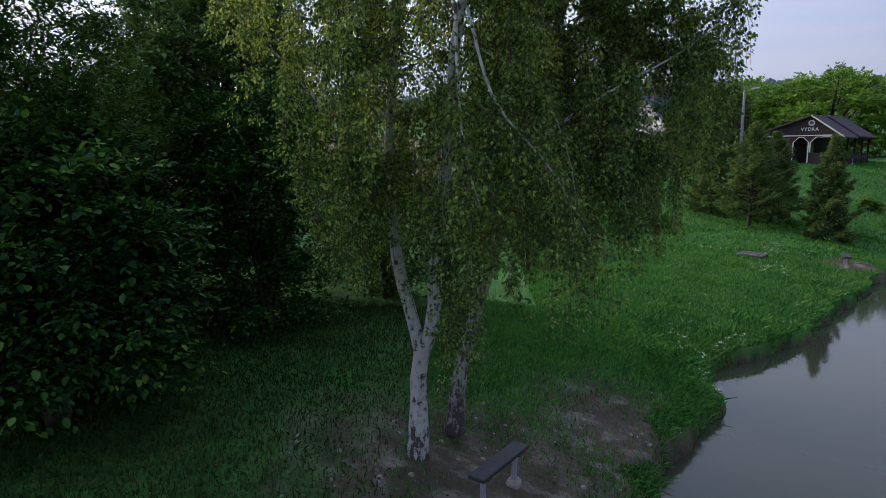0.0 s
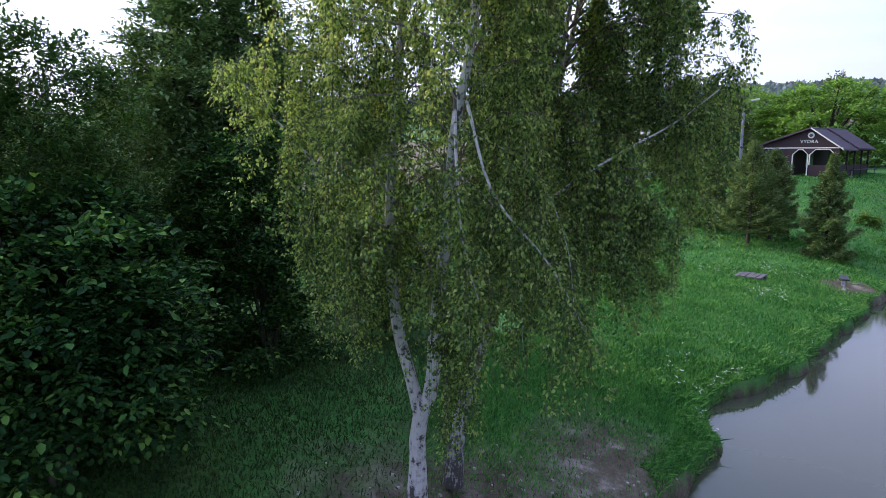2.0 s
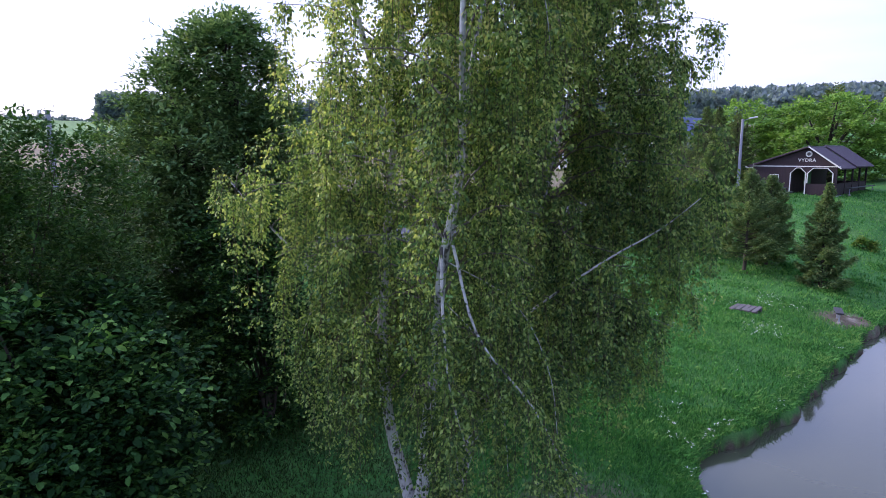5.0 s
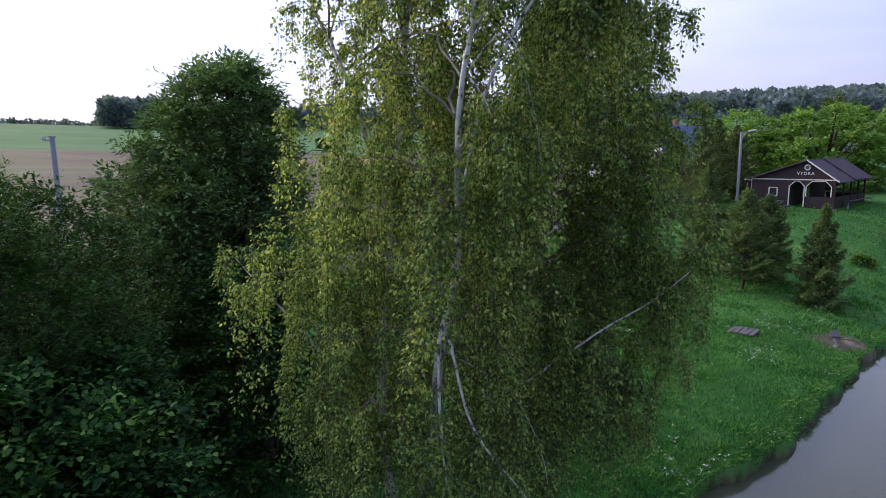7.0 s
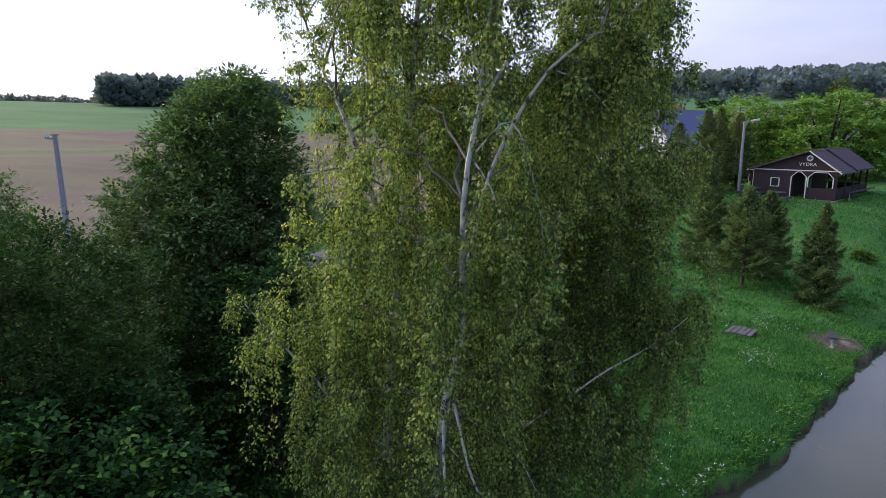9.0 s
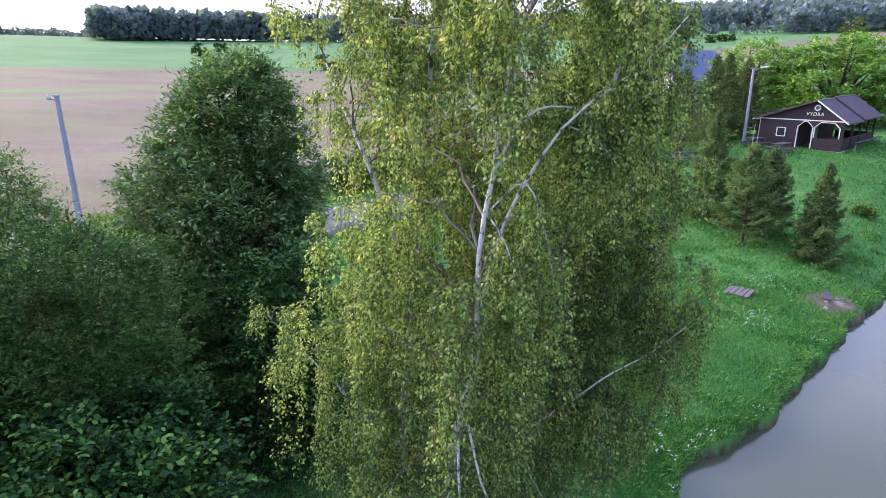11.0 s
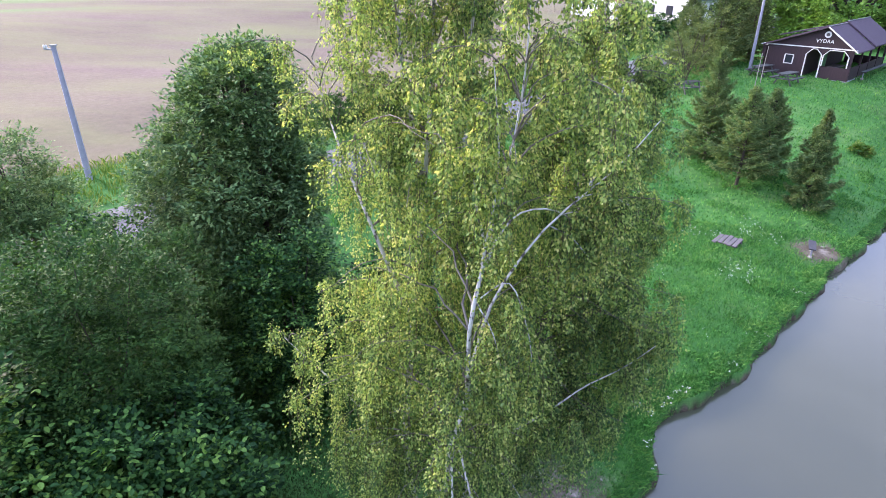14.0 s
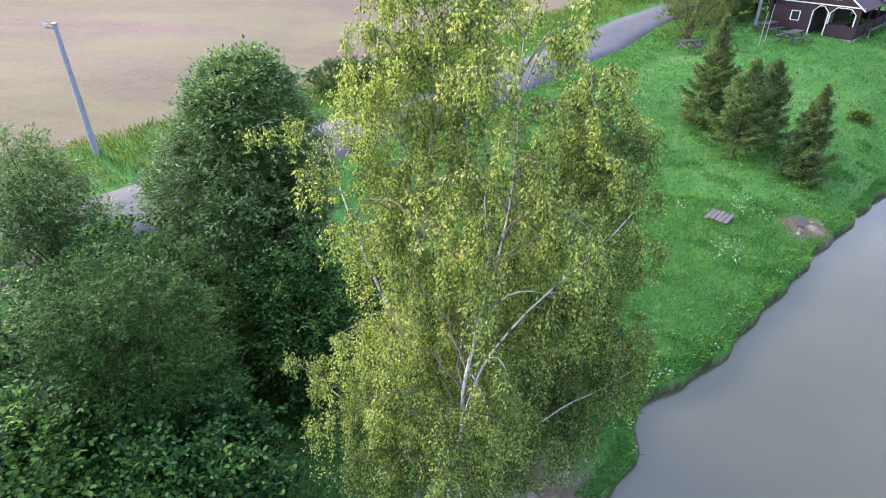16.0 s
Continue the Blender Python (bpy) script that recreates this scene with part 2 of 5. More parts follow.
M_BENCH = plain("bench_plank", (0.025, 0.024, 0.032), (0.055, 0.052, 0.066), 5, 0.6, bump=0.3, stretch=(1, 8, 8))
M_TABLE = plain("table_plank", (0.03, 0.036, 0.038), (0.07, 0.078, 0.08), 5, 0.7, bump=0.3, stretch=(1, 8, 8))
M_HUTWALL = plain("stained_boards", (0.016, 0.007, 0.011), (0.036, 0.015, 0.022), 3, 0.7, stretch=(7, 7, 0.4))
M_HUTROOF = plain("purple_brown_roofing", (0.055, 0.032, 0.05), (0.09, 0.056, 0.082), 1.5, 0.75, stretch=(3, 3, 3))
M_HUTDARK = plain("dark_interior_boards", (0.02, 0.012, 0.012), (0.04, 0.026, 0.026), 3, 0.8)
M_WHITE = plain("white_trim", (0.55, 0.53, 0.52), (0.75, 0.73, 0.72), 6, 0.6)
M_PLASTER = plain("house_plaster", (0.66, 0.66, 0.7), (0.78, 0.78, 0.8), 2, 0.85)
M_BLUEROOF = plain("slate_blue_roof", (0.07, 0.085, 0.2), (0.11, 0.13, 0.28), 1.5, 0.6, stretch=(4, 4, 4))
M_BRICK = plain("chimney_brick", (0.2, 0.09, 0.07), (0.32, 0.15, 0.11), 6, 0.85)
M_STEEL = plain("dull_steel", (0.25, 0.26, 0.28), (0.38, 0.39, 0.42), 6, 0.45, 0.8)
M_LAMPHEAD = plain("lamp_housing", (0.55, 0.56, 0.57), (0.7, 0.7, 0.7), 8, 0.4)
M_STONE = plain("pale_stone", (0.24, 0.21, 0.19), (0.42, 0.38, 0.35), 7, 0.9, bump=0.5)
M_GREENCLOTH = plain("green_cloth", (0.05, 0.16, 0.07), (0.08, 0.22, 0.1), 6, 0.8)
k = Nodes("window_glass", 0.08)
M_GLASS = k.color((0.03, 0.035, 0.045)).mat


def birch_bark(name, dark, white):
    """White bark with dark cross marks, rough and black near the ground."""
    k = Nodes(name, 0.6)
    p = k.place()
    rings = k.noise(k.scaled(p, 6, 6, 38), 1.0, 2, 0.6)
    eyes = k.noise(k.scaled(p, 15, 15, 9), 1.0, 2, 0.55)
    cracks = k.noise(k.scaled(p, 26, 26, 7), 1.0, 3, 0.6)
    sep = k.node("SeparateXYZ")
    k.link(p, sep.inputs[0])
    low = k.math("MULTIPLY", k.math("SUBTRACT", 1.3 + dark, sep.outputs[2]), 0.16, True)
    foot = k.math("MULTIPLY", k.math("SUBTRACT", 1.2 + dark, sep.outputs[2]), 1.2, True)
    eyes = k.math("ADD", k.math("MULTIPLY", eyes, k.math("SUBTRACT", 1.0, foot)), k.math("MULTIPLY", cracks, foot))
    v = k.math("ADD", k.math("ADD", k.math("MULTIPLY", rings, 0.18), k.math("MULTIPLY", eyes, 0.82)), low)
    k.color(k.ramp(v, [(0.0, (white, white * 0.96, white)), (0.48, (white * 0.88, white * 0.83, white * 0.86)), (0.57, (white * 0.6, white * 0.55, white * 0.57)), (0.61, (0.07, 0.06, 0.06)), (0.9, (0.04, 0.034, 0.034))]))
    k.bump(v, 0.5, 0.02)
    return k.mat


M_BARK, M_BARKMOTTLED = birch_bark("birch_bark", -0.75, 0.6), birch_bark("birch_bark_mottled", -0.4, 0.42)


def ground_material():
    """Lawn with worn soil by the bench, stubble field past the road, green fields beyond."""
    k = Nodes("ground_cover", 0.95, spec=0.15)
    p = k.place()
    fine, mid, big = k.noise(p, 16, 5, 0.7), k.noise(p, 1.7, 4), k.noise(p, 0.16, 3)
    v = k.math("ADD", k.math("MULTIPLY", fine, 0.45), k.math("ADD", k.math("MULTIPLY", mid, 0.35), k.math("MULTIPLY", big, 0.2)))
    grass = k.ramp(v, [(0.3, (0.013, 0.055, 0.016)), (0.47, (0.041, 0.15, 0.035)), (0.58, (0.072, 0.21, 0.048)), (0.72, (0.16, 0.27, 0.08))])
    dryer = k.ramp(k.noise(k.scaled(p, 1, 1, 0.2), 0.33, 4, 0.65), [(0.5, (0, 0, 0)), (0.66, (0.55, 0.55, 0.55))])
    grass = k.blend(dryer, grass, k.ramp(mid, [(0.35, (0.08, 0.175, 0.057)), (0.65, (0.155, 0.24, 0.09))]))
    soil = k.ramp(k.math("ADD", k.math("MULTIPLY", fine, 0.4), k.math("MULTIPLY", mid, 0.6)),
                  [(0.3, (0.06, 0.047, 0.034)), (0.47, (0.11, 0.09, 0.065)), (0.56, (0.155, 0.13, 0.1)), (0.65, (0.22, 0.19, 0.155))])
    pale = k.ramp(k.noise(k.scaled(p, 1, 1.5, 1), 1.9, 3, 0.45), [(0.6, (0, 0, 0)), (0.68, (0.5, 0.5, 0.5))])
    soil = k.blend(pale, soil, k.ramp(fine, [(0.35, (0.19, 0.16, 0.14)), (0.65, (0.33, 0.29, 0.265))]))
    dry = k.node("Attribute")
    dry.attribute_name = "pale"
    crumbs = k.ramp(k.math("ADD", dry.outputs["Fac"], k.math("MULTIPLY", k.math("SUBTRACT", k.noise(p, 7.0, 4, 0.7), 0.5), 0.9)), [(0.45, (0, 0, 0)), (0.75, (1, 1, 1))])
    soil = k.blend(crumbs, soil, k.ramp(fine, [(0.3, (0.2, 0.165, 0.14)), (0.7, (0.36, 0.31, 0.27))]))
    worn = k.node("Attribute")
    worn.attribute_name = "worn"
    mask = k.ramp(k.math("ADD", worn.outputs["Fac"], k.math("MULTIPLY", k.math("SUBTRACT", k.noise(p, 2.6, 5, 0.7), 0.5), 1.3)), [(0.2, (0, 0, 0)), (0.72, (1, 1, 1))])
    col = k.blend(mask, grass, soil)
    # soil turns dark brown from the bank's edge down
    bank_mask = k.node("Attribute")
    bank_mask.attribute_name = "bank"
    col = k.blend(bank_mask.outputs["Fac"], col, k.ramp(k.math("ADD", k.math("MULTIPLY", mid, 0.5), k.math("MULTIPLY", fine, 0.5)), [(0.38, (0.018, 0.014, 0.01)), (0.62, (0.075, 0.055, 0.04))]))
    sep = k.node("SeparateXYZ")
    k.link(p, sep.inputs[0])
    n = k.math("ADD", k.math("MULTIPLY", sep.outputs[0], ROAD_DIR[1]), k.math("MULTIPLY", sep.outputs[1], -ROAD_DIR[0]))
    n = k.math("ADD", n, k.math("MULTIPLY", k.math("SUBTRACT", mid, 0.5), 1.6))
    along = k.math("ADD", k.math("MULTIPLY", sep.outputs[0], ROAD_DIR[0]), k.math("MULTIPLY", sep.outputs[1], ROAD_DIR[1]))
    wave = k.node("TexWave")
    wave.inputs["Scale"].default_value, wave.inputs["Distortion"].default_value, wave.inputs["Detail"].default_value = 0.35, 3.0, 3
    comb = k.node("CombineXYZ")
    k.link(n, comb.inputs[0])
    k.link(k.math("MULTIPLY", along, 0.02), comb.inputs[1])
    k.link(comb.outputs[0], wave.inputs["Vector"])
    sv = k.math("ADD", k.math("MULTIPLY", wave.outputs["Fac"], 0.03), k.math("ADD", k.math("MULTIPLY", k.noise(p, 3.0, 5, 0.8), 0.45), k.math("MULTIPLY", k.noise(p, 0.05, 4), 0.45)))
    stubble = k.ramp(sv, [(0.3, (0.108, 0.078, 0.064)), (0.48, (0.16, 0.119, 0.099)), (0.62, (0.22, 0.167, 0.138))])
    weeds = k.ramp(k.noise(k.scaled(p, 0.03, 0.09, 0.03), 1.0, 5, 0.7), [(0.36, (0, 0, 0)), (0.64, (0.6, 0.6, 0.6))])
    stubble = k.blend(weeds, stubble, (0.19, 0.2, 0.085))
    reach = k.node("VectorMath")
    reach.operation = "LENGTH"
    k.link(p, reach.inputs[0])
    strip = k.math("ADD", reach.outputs["Value"], k.math("MULTIPLY", k.math("SUBTRACT", mid, 0.5), 3.0))
    lanes = k.math("MAXIMUM", k.math("SUBTRACT", 1.0, k.math("MULTIPLY", k.math("ABSOLUTE", k.math("SUBTRACT", strip, 104.0)), 0.28), True),
                   k.math("SUBTRACT", 1.0, k.math("MULTIPLY", k.math("ABSOLUTE", k.math("SUBTRACT", strip, 118.0)), 0.2), True))
    lanes = k.math("MULTIPLY", lanes, k.math("MULTIPLY", k.math("SUBTRACT", -48.0, sep.outputs[0]), 0.06, True))
    stubble = k.blend(k.math("MULTIPLY", lanes, 0.7), stubble, (0.13, 0.24, 0.07))
    green_patch = k.ramp(k.noise(k.scaled(p, 0.012, 0.05, 0.01), 1.0, 4), [(0.55, (0, 0, 0)), (0.72, (0.6, 0.6, 0.6))])
    stubble = k.blend(green_patch, stubble, (0.16, 0.22, 0.07))
    col = k.blend(k.math("MULTIPLY", k.math("SUBTRACT", -29.5, n), 1.4, True), col, stubble)
    far = k.node("VectorMath")
    far.operation = "LENGTH"
    k.link(p, far.inputs[0])
    d = k.math("ADD", far.outputs["Value"], k.math("ADD", k.math("MULTIPLY", k.math("MINIMUM", sep.outputs[0], 0.0), 0.25), k.math("MULTIPLY", k.math("MAXIMUM", sep.outputs[0], 0.0), -1.25)))
    meadow = k.ramp(k.noise(p, 0.03, 4), [(0.35, (0.065, 0.165, 0.06)), (0.65, (0.105, 0.22, 0.08))])
    col = k.blend(k.math("MULTIPLY", k.math("SUBTRACT", d, 155.0), 0.12, True), col, meadow)
    k.color(col)
    k.bump(k.math("ADD", fine, k.math("MULTIPLY", mid, 0.6)), 0.7, 0.06)
    return k.mat


M_GROUND = ground_material()
k = Nodes("pond_water", 0.05, spec=0.7)
wp = k.place()
k.color(k.ramp(k.noise(wp, 0.12, 3), [(0.35, (0.058, 0.062, 0.04)), (0.65, (0.07, 0.073, 0.049))]))
k.bump(k.noise(k.scaled(wp, 1, 1.6, 1), 2.2, 3), 0.05, 0.02)
M_WATER = k.mat

# ---- builders ----
RNG = np.random.default_rng(7)


def mesh_of(name, verts, faces, mat, smooth=False):
    me = bpy.data.meshes.new(name)
    me.from_pydata([tuple(v) for v in verts], [], faces)
    if mat:
        me.materials.append(mat)
    if smooth:
        me.polygons.foreach_set("use_smooth", [True] * len(me.polygons))
    me.update()
    return me


def quick_mesh(name, verts, quads, mat, smooth=False):
    """A mesh from an array of vertices and an array of faces with one number of corners."""
    me = bpy.data.meshes.new(name)
    n, m = quads.shape
    me.vertices.add(len(verts))
    me.vertices.foreach_set("co", np.asarray(verts, np.float32).ravel())
    me.loops.add(n * m)
    me.loops.foreach_set("vertex_index", quads.astype(np.int32).ravel())
    me.polygons.add(n)
    me.polygons.foreach_set("loop_start", np.arange(0, n * m, m, dtype=np.int32))
    if smooth:
        me.polygons.foreach_set("use_smooth", np.ones(n, bool))
    me.update(calc_edges=True)
    me.materials.append(mat)
    return me


def thing(name, at, label, category, group="", kind="", turn=0.0):
    ob = new(name)
    ob.empty_display_size = 0.2
    ob.matrix_world = pose(*at, 0, 0, turn)
    return tagged(ob, label, category, group, kind)


def under(name, me, parent, label="", kind=""):
    """One mesh as a part; its vertices are in the parent's space."""
    ob = new(name, me)
    ob.parent = parent
    return tagged(ob, label, "", "", kind)


def part(name, bm, material, parent, label=""):
    me = bpy.data.meshes.new(name)
    bm.to_mesh(me)
    bm.free()
    me.materials.append(material)
    return under(name, me, parent, label)


def box(size, at=(0, 0, 0), turn=(0, 0, 0), bevel=0.0):
    bm = bmesh.new()
    bmesh.ops.create_cube(bm, size=1.0)
    bmesh.ops.scale(bm, vec=size, verts=bm.verts)
    if bevel:
        bmesh.ops.bevel(bm, geom=bm.edges[:], offset=bevel, segments=1, affect="EDGES")
    bmesh.ops.transform(bm, matrix=pose(*at, *turn), verts=bm.verts)
    return bm


def beam(a, b, w, h, bevel=0.0):
    """A bar from a to b."""
    a, b = Vector(a), Vector(b)
    bm = bmesh.new()
    bmesh.ops.create_cube(bm, size=1.0)
    bmesh.ops.scale(bm, vec=(w, h, (b - a).length), verts=bm.verts)
    if bevel:
        bmesh.ops.bevel(bm, geom=bm.edges[:], offset=bevel, segments=1, affect="EDGES")
    m = Matrix.Translation((a + b) / 2) @ (b - a).to_track_quat("Z", "Y").to_matrix().to_4x4()
    bmesh.ops.transform(bm, matrix=m, verts=bm.verts)
    return bm


def slab(points, thick):
    """A sheet through the points, thickened downwards."""
    bm = bmesh.new()
    up = [bm.verts.new(p) for p in points]
    dn = [bm.verts.new((p[0], p[1], p[2] - thick)) for p in points]
    n = len(points)
    bm.faces.new(up)
    bm.faces.new(dn[::-1])
    for i in range(n):
        bm.faces.new((up[i], dn[i], dn[(i + 1) % n], up[(i + 1) % n]))
    bmesh.ops.recalc_face_normals(bm, faces=bm.faces)
    return bm


def tube(path, radii, sides=8, wobble=0.0):
    """Vertices and quads of a tapering tube along a path."""
    path = np.asarray(path, float)
    n = len(path)
    tang = np.gradient(path, axis=0)
    tang /= np.linalg.norm(tang, axis=1)[:, None] + 1e-9
    ref = np.array([0.0, 1.0, 0.0]) if abs(tang[:, 1]).mean() < 0.8 else np.array([1.0, 0, 0])
    u = np.cross(tang, ref)
    u /= np.linalg.norm(u, axis=1)[:, None] + 1e-9
    w = np.cross(tang, u)
    ang = np.linspace(0, 2 * math.pi, sides, endpoint=False)
    r = np.asarray(radii, float)[:, None] * (1 + wobble * RNG.uniform(-1, 1, (n, sides)))
    verts = path[:, None, :] + r[..., None] * (np.cos(ang)[None, :, None] * u[:, None, :] + np.sin(ang)[None, :, None] * w[:, None, :])
    i, j = np.meshgrid(np.arange(n - 1), np.arange(sides), indexing="ij")
    a, b = i * sides + j, i * sides + (j + 1) % sides
    quads = np.stack([a, b, b + sides, a + sides], -1).reshape(-1, 4)
    return verts.reshape(-1, 3), quads


def tubes_mesh(name, items, mat):
    """One mesh from many tubes."""
    vs, qs, off = [], [], 0
    for v, q in items:
        vs.append(v)
        qs.append(q + off)
        off += len(v)
    return quick_mesh(name, np.concatenate(vs), np.concatenate(qs), mat, True)


def smooth_path(points, n):
    """n points on a smooth curve through the given ones."""
    p = np.asarray(points, float)
    d = np.concatenate([[0], np.cumsum(np.linalg.norm(np.diff(p, axis=0), axis=1))])
    s = np.linspace(0, d[-1], n)
    m = np.gradient(p, d, axis=0)
    out = []
    for v in s:
        i = min(max(int(np.searchsorted(d, v)) - 1, 0), len(d) - 2)
        h = d[i + 1] - d[i]
        t = (v - d[i]) / h
        out.append((2 * t**3 - 3 * t**2 + 1) * p[i] + (t**3 - 2 * t**2 + t) * h * m[i] + (-2 * t**3 + 3 * t**2) * p[i + 1] + (t**3 - t**2) * h * m[i + 1])
    return np.array(out)


def unit(v):
    return v / (np.linalg.norm(v, axis=-1, keepdims=True) + 1e-9)


def leaf_mesh(name, at, axis, face, length, mat, wide=0.7, fold=0.15, full=False):
    """Folded leaves: at is the stalk's end, axis the leaf's line, face its upper side. full: a rounder outline."""
    axis = unit(axis)
    side = unit(np.cross(axis, face))
    nrm = np.cross(side, axis)
    L = length[:, None]
    tip = at + axis * L
    if full:
        a = 0.5 * wide * L
        pts = [at, at + axis * L * 0.3 + side * a * 0.9 + nrm * fold * L, at + axis * L * 0.72 + side * a * 0.75 + nrm * fold * L, tip - nrm * fold * L * 0.5,
               at + axis * L * 0.72 - side * a * 0.75 + nrm * fold * L, at + axis * L * 0.3 - side * a * 0.9 + nrm * fold * L]
        idx = np.array([[0, 1, 2, 3], [0, 3, 4, 5]])
    else:
        mid = at + axis * L * 0.4 + nrm * fold * L
        pts = [at, mid + side * 0.5 * wide * L, tip, mid - side * 0.5 * wide * L]
        idx = np.array([[0, 1, 2], [0, 2, 3]])
    v = np.stack(pts, 1)
    n, c = v.shape[0], v.shape[1]
    faces = (np.arange(n)[:, None, None] * c + idx[None]).reshape(-1, idx.shape[1])
    return quick_mesh(name, v.reshape(-1, 3), faces, mat)


# ---- ground, water, road ----


def graded(lo, hi, fine_lo, fine_hi, step, grow=1.13, most=160.0):
    """Coordinates, even in the middle and wider towards both ends."""
    mid = list(np.arange(fine_lo, fine_hi + 1e-6, step))
    out, s, v = [], step, fine_hi
    while v < hi:
        s = min(s * grow, most)
        v += s
        out.append(v)
    pre, s, v = [], step, fine_lo
    while v > lo:
        s = min(s * grow, most)
        v -= s
        pre.append(v)
    return np.array(pre[::-1] + mid + out)


def rough(x, y):
    """Small humps of the turf."""
    return 0.05 * noise.noise((x * 0.8, y * 0.8, 0)) + 0.025 * noise.noise((x * 2.9, y * 2.9, 3))


def worn_at(x, y):
    """Trodden soil by the two benches."""
    a = 1.2 - np.hypot((x - 0.7) / 3.2, (y - 7.1) / 2.9)
    b = 1.1 - np.hypot((x - 2.6) / 1.9, (y - 9.2) / 2.6) * 0.95
    c = 1.4 - np.hypot((x - 15.4) / 1.3, (y - 24.1) / 1.05)
    return np.maximum(np.maximum(a, b), np.maximum(c, 0.0))


PALE = [(2.1, 9.35, 0.3), (2.05, 8.6, 0.26), (2.2, 8.1, 0.22), (2.45, 8.95, 0.2), (2.45, 7.9, 0.2), (2.9, 10.1, 0.22), (1.55, 7.1, 0.3), (0.5, 7.3, 0.25), (1.2, 9.4, 0.16),
        (-0.6, 7.0, 0.25), (1.4, 6.7, 0.4), (-1.3, 6.6, 0.2), (0.2, 6.5, 0.3), (15.6, 24.2, 0.28), (15.35, 23.4, 0.2), (15.8, 24.7, 0.2)]


def pale_at(x, y):
    """Dry pale soil where feet have trodden most."""
    best = np.zeros(np.shape(x))
    for px, py, r in PALE:
        best = np.maximum(best, 1.0 - np.hypot((x - px) / (r * 1.1), (y - py) / (r * 0.8)) * 0.6)
    return np.clip(best, 0, 1)


def build_ground():
    xs = graded(-2400, 2400, -8, 24, 0.19)
    ys = graded(-900, 3200, 3, 32, 0.19)
    nx, ny = len(xs), len(ys)
    X, Y = np.meshgrid(xs, ys)
    Z = ground_zs(X, Y)
    for j, i in np.argwhere((X > -12) & (X < 40) & (Y > -4) & (Y < 60)):
        Z[j, i] += rough(X[j, i], Y[j, i])
    verts = np.stack([X, Y, Z], -1)
    worn = np.where(Z < WATER + 0.06, 1.3, np.maximum(worn_at(X, Y), 0.9 - np.hypot((X - 14.2) / 0.8, (Y - 30.6) / 0.8)))
    jj, ii = np.meshgrid(np.arange(ny - 1), np.arange(nx - 1), indexing="ij")
    a = jj * nx + ii
    quads = np.stack([a, a + 1, a + 1 + nx, a + nx], -1).reshape(-1, 4)
    me = quick_mesh("ground", verts.reshape(-1, 3), quads, M_GROUND, True)
    bank = me.attributes.new("bank", "FLOAT", "POINT")
    bank.data.foreach_set("value", np.clip((WATER + 0.2 - Z) * 9, 0, 1).ravel().astype(np.float32))
    dry = me.attributes.new("pale", "FLOAT", "POINT")
    dry.data.foreach_set("value", pale_at(X, Y).ravel().astype(np.float32))
    att = me.attributes.new("worn", "FLOAT", "POINT")
    att.data.foreach_set("value", worn.ravel().astype(np.float32))
    return tagged(new("ground", me), "green lawn sloping to a pond, worn to bare soil in patches, brown field beyond", "ground", "", "structure")


build_ground()
bm = bmesh.new()
bm.faces.new([bm.verts.new((x, y, WATER)) for x, y in ((-4, -40), (90, -40), (90, 70), (-4, 70))])
me = bpy.data.meshes.new("water")
bm.to_mesh(me)
bm.free()
me.materials.append(M_WATER)
tagged(new("water", me), "still murky grey-brown pond water mirroring the sky", "pond", "", "structure")


def build_road():
    vs, fs = [], []
    (dx, dy), nx, ny = ROAD_DIR, ROAD_DIR[1], -ROAD_DIR[0]
    steps = np.arange(-90, 190, 1.5)
    cols = (-ROAD_HALF - 0.12, -ROAD_HALF, -0.9, 0, 0.9, ROAD_HALF, ROAD_HALF + 0.12)
    for i, s in enumerate(steps):
        for j, c in enumerate(cols):
            n = ROAD_MID + c + (0.06 * math.sin(i * 1.7 + j) if abs(c) > 1 else 0)
            x, y = s * dx + n * nx, s * dy + n * ny
            mid = ground_z(s * dx + ROAD_MID * nx, s * dy + ROAD_MID * ny)
            drop = 0.0 if abs(c) < ROAD_HALF + 0.05 else -0.12
            vs.append((x, y, 0.35 * mid + 0.65 * ground_z(x, y) + 0.09 - 0.015 * abs(c) + drop))
    m = len(cols)
    for i in range(len(steps) - 1):
        for j in range(m - 1):
            a = i * m + j
            fs.append((a, a + m, a + m + 1, a + 1))
    ob = new("road", mesh_of("road", vs, fs, M_ASPHALT, True))
    tagged(ob, "narrow grey asphalt country road with grass edges", "road", "", "structure")


build_road()

# ---- trees ----


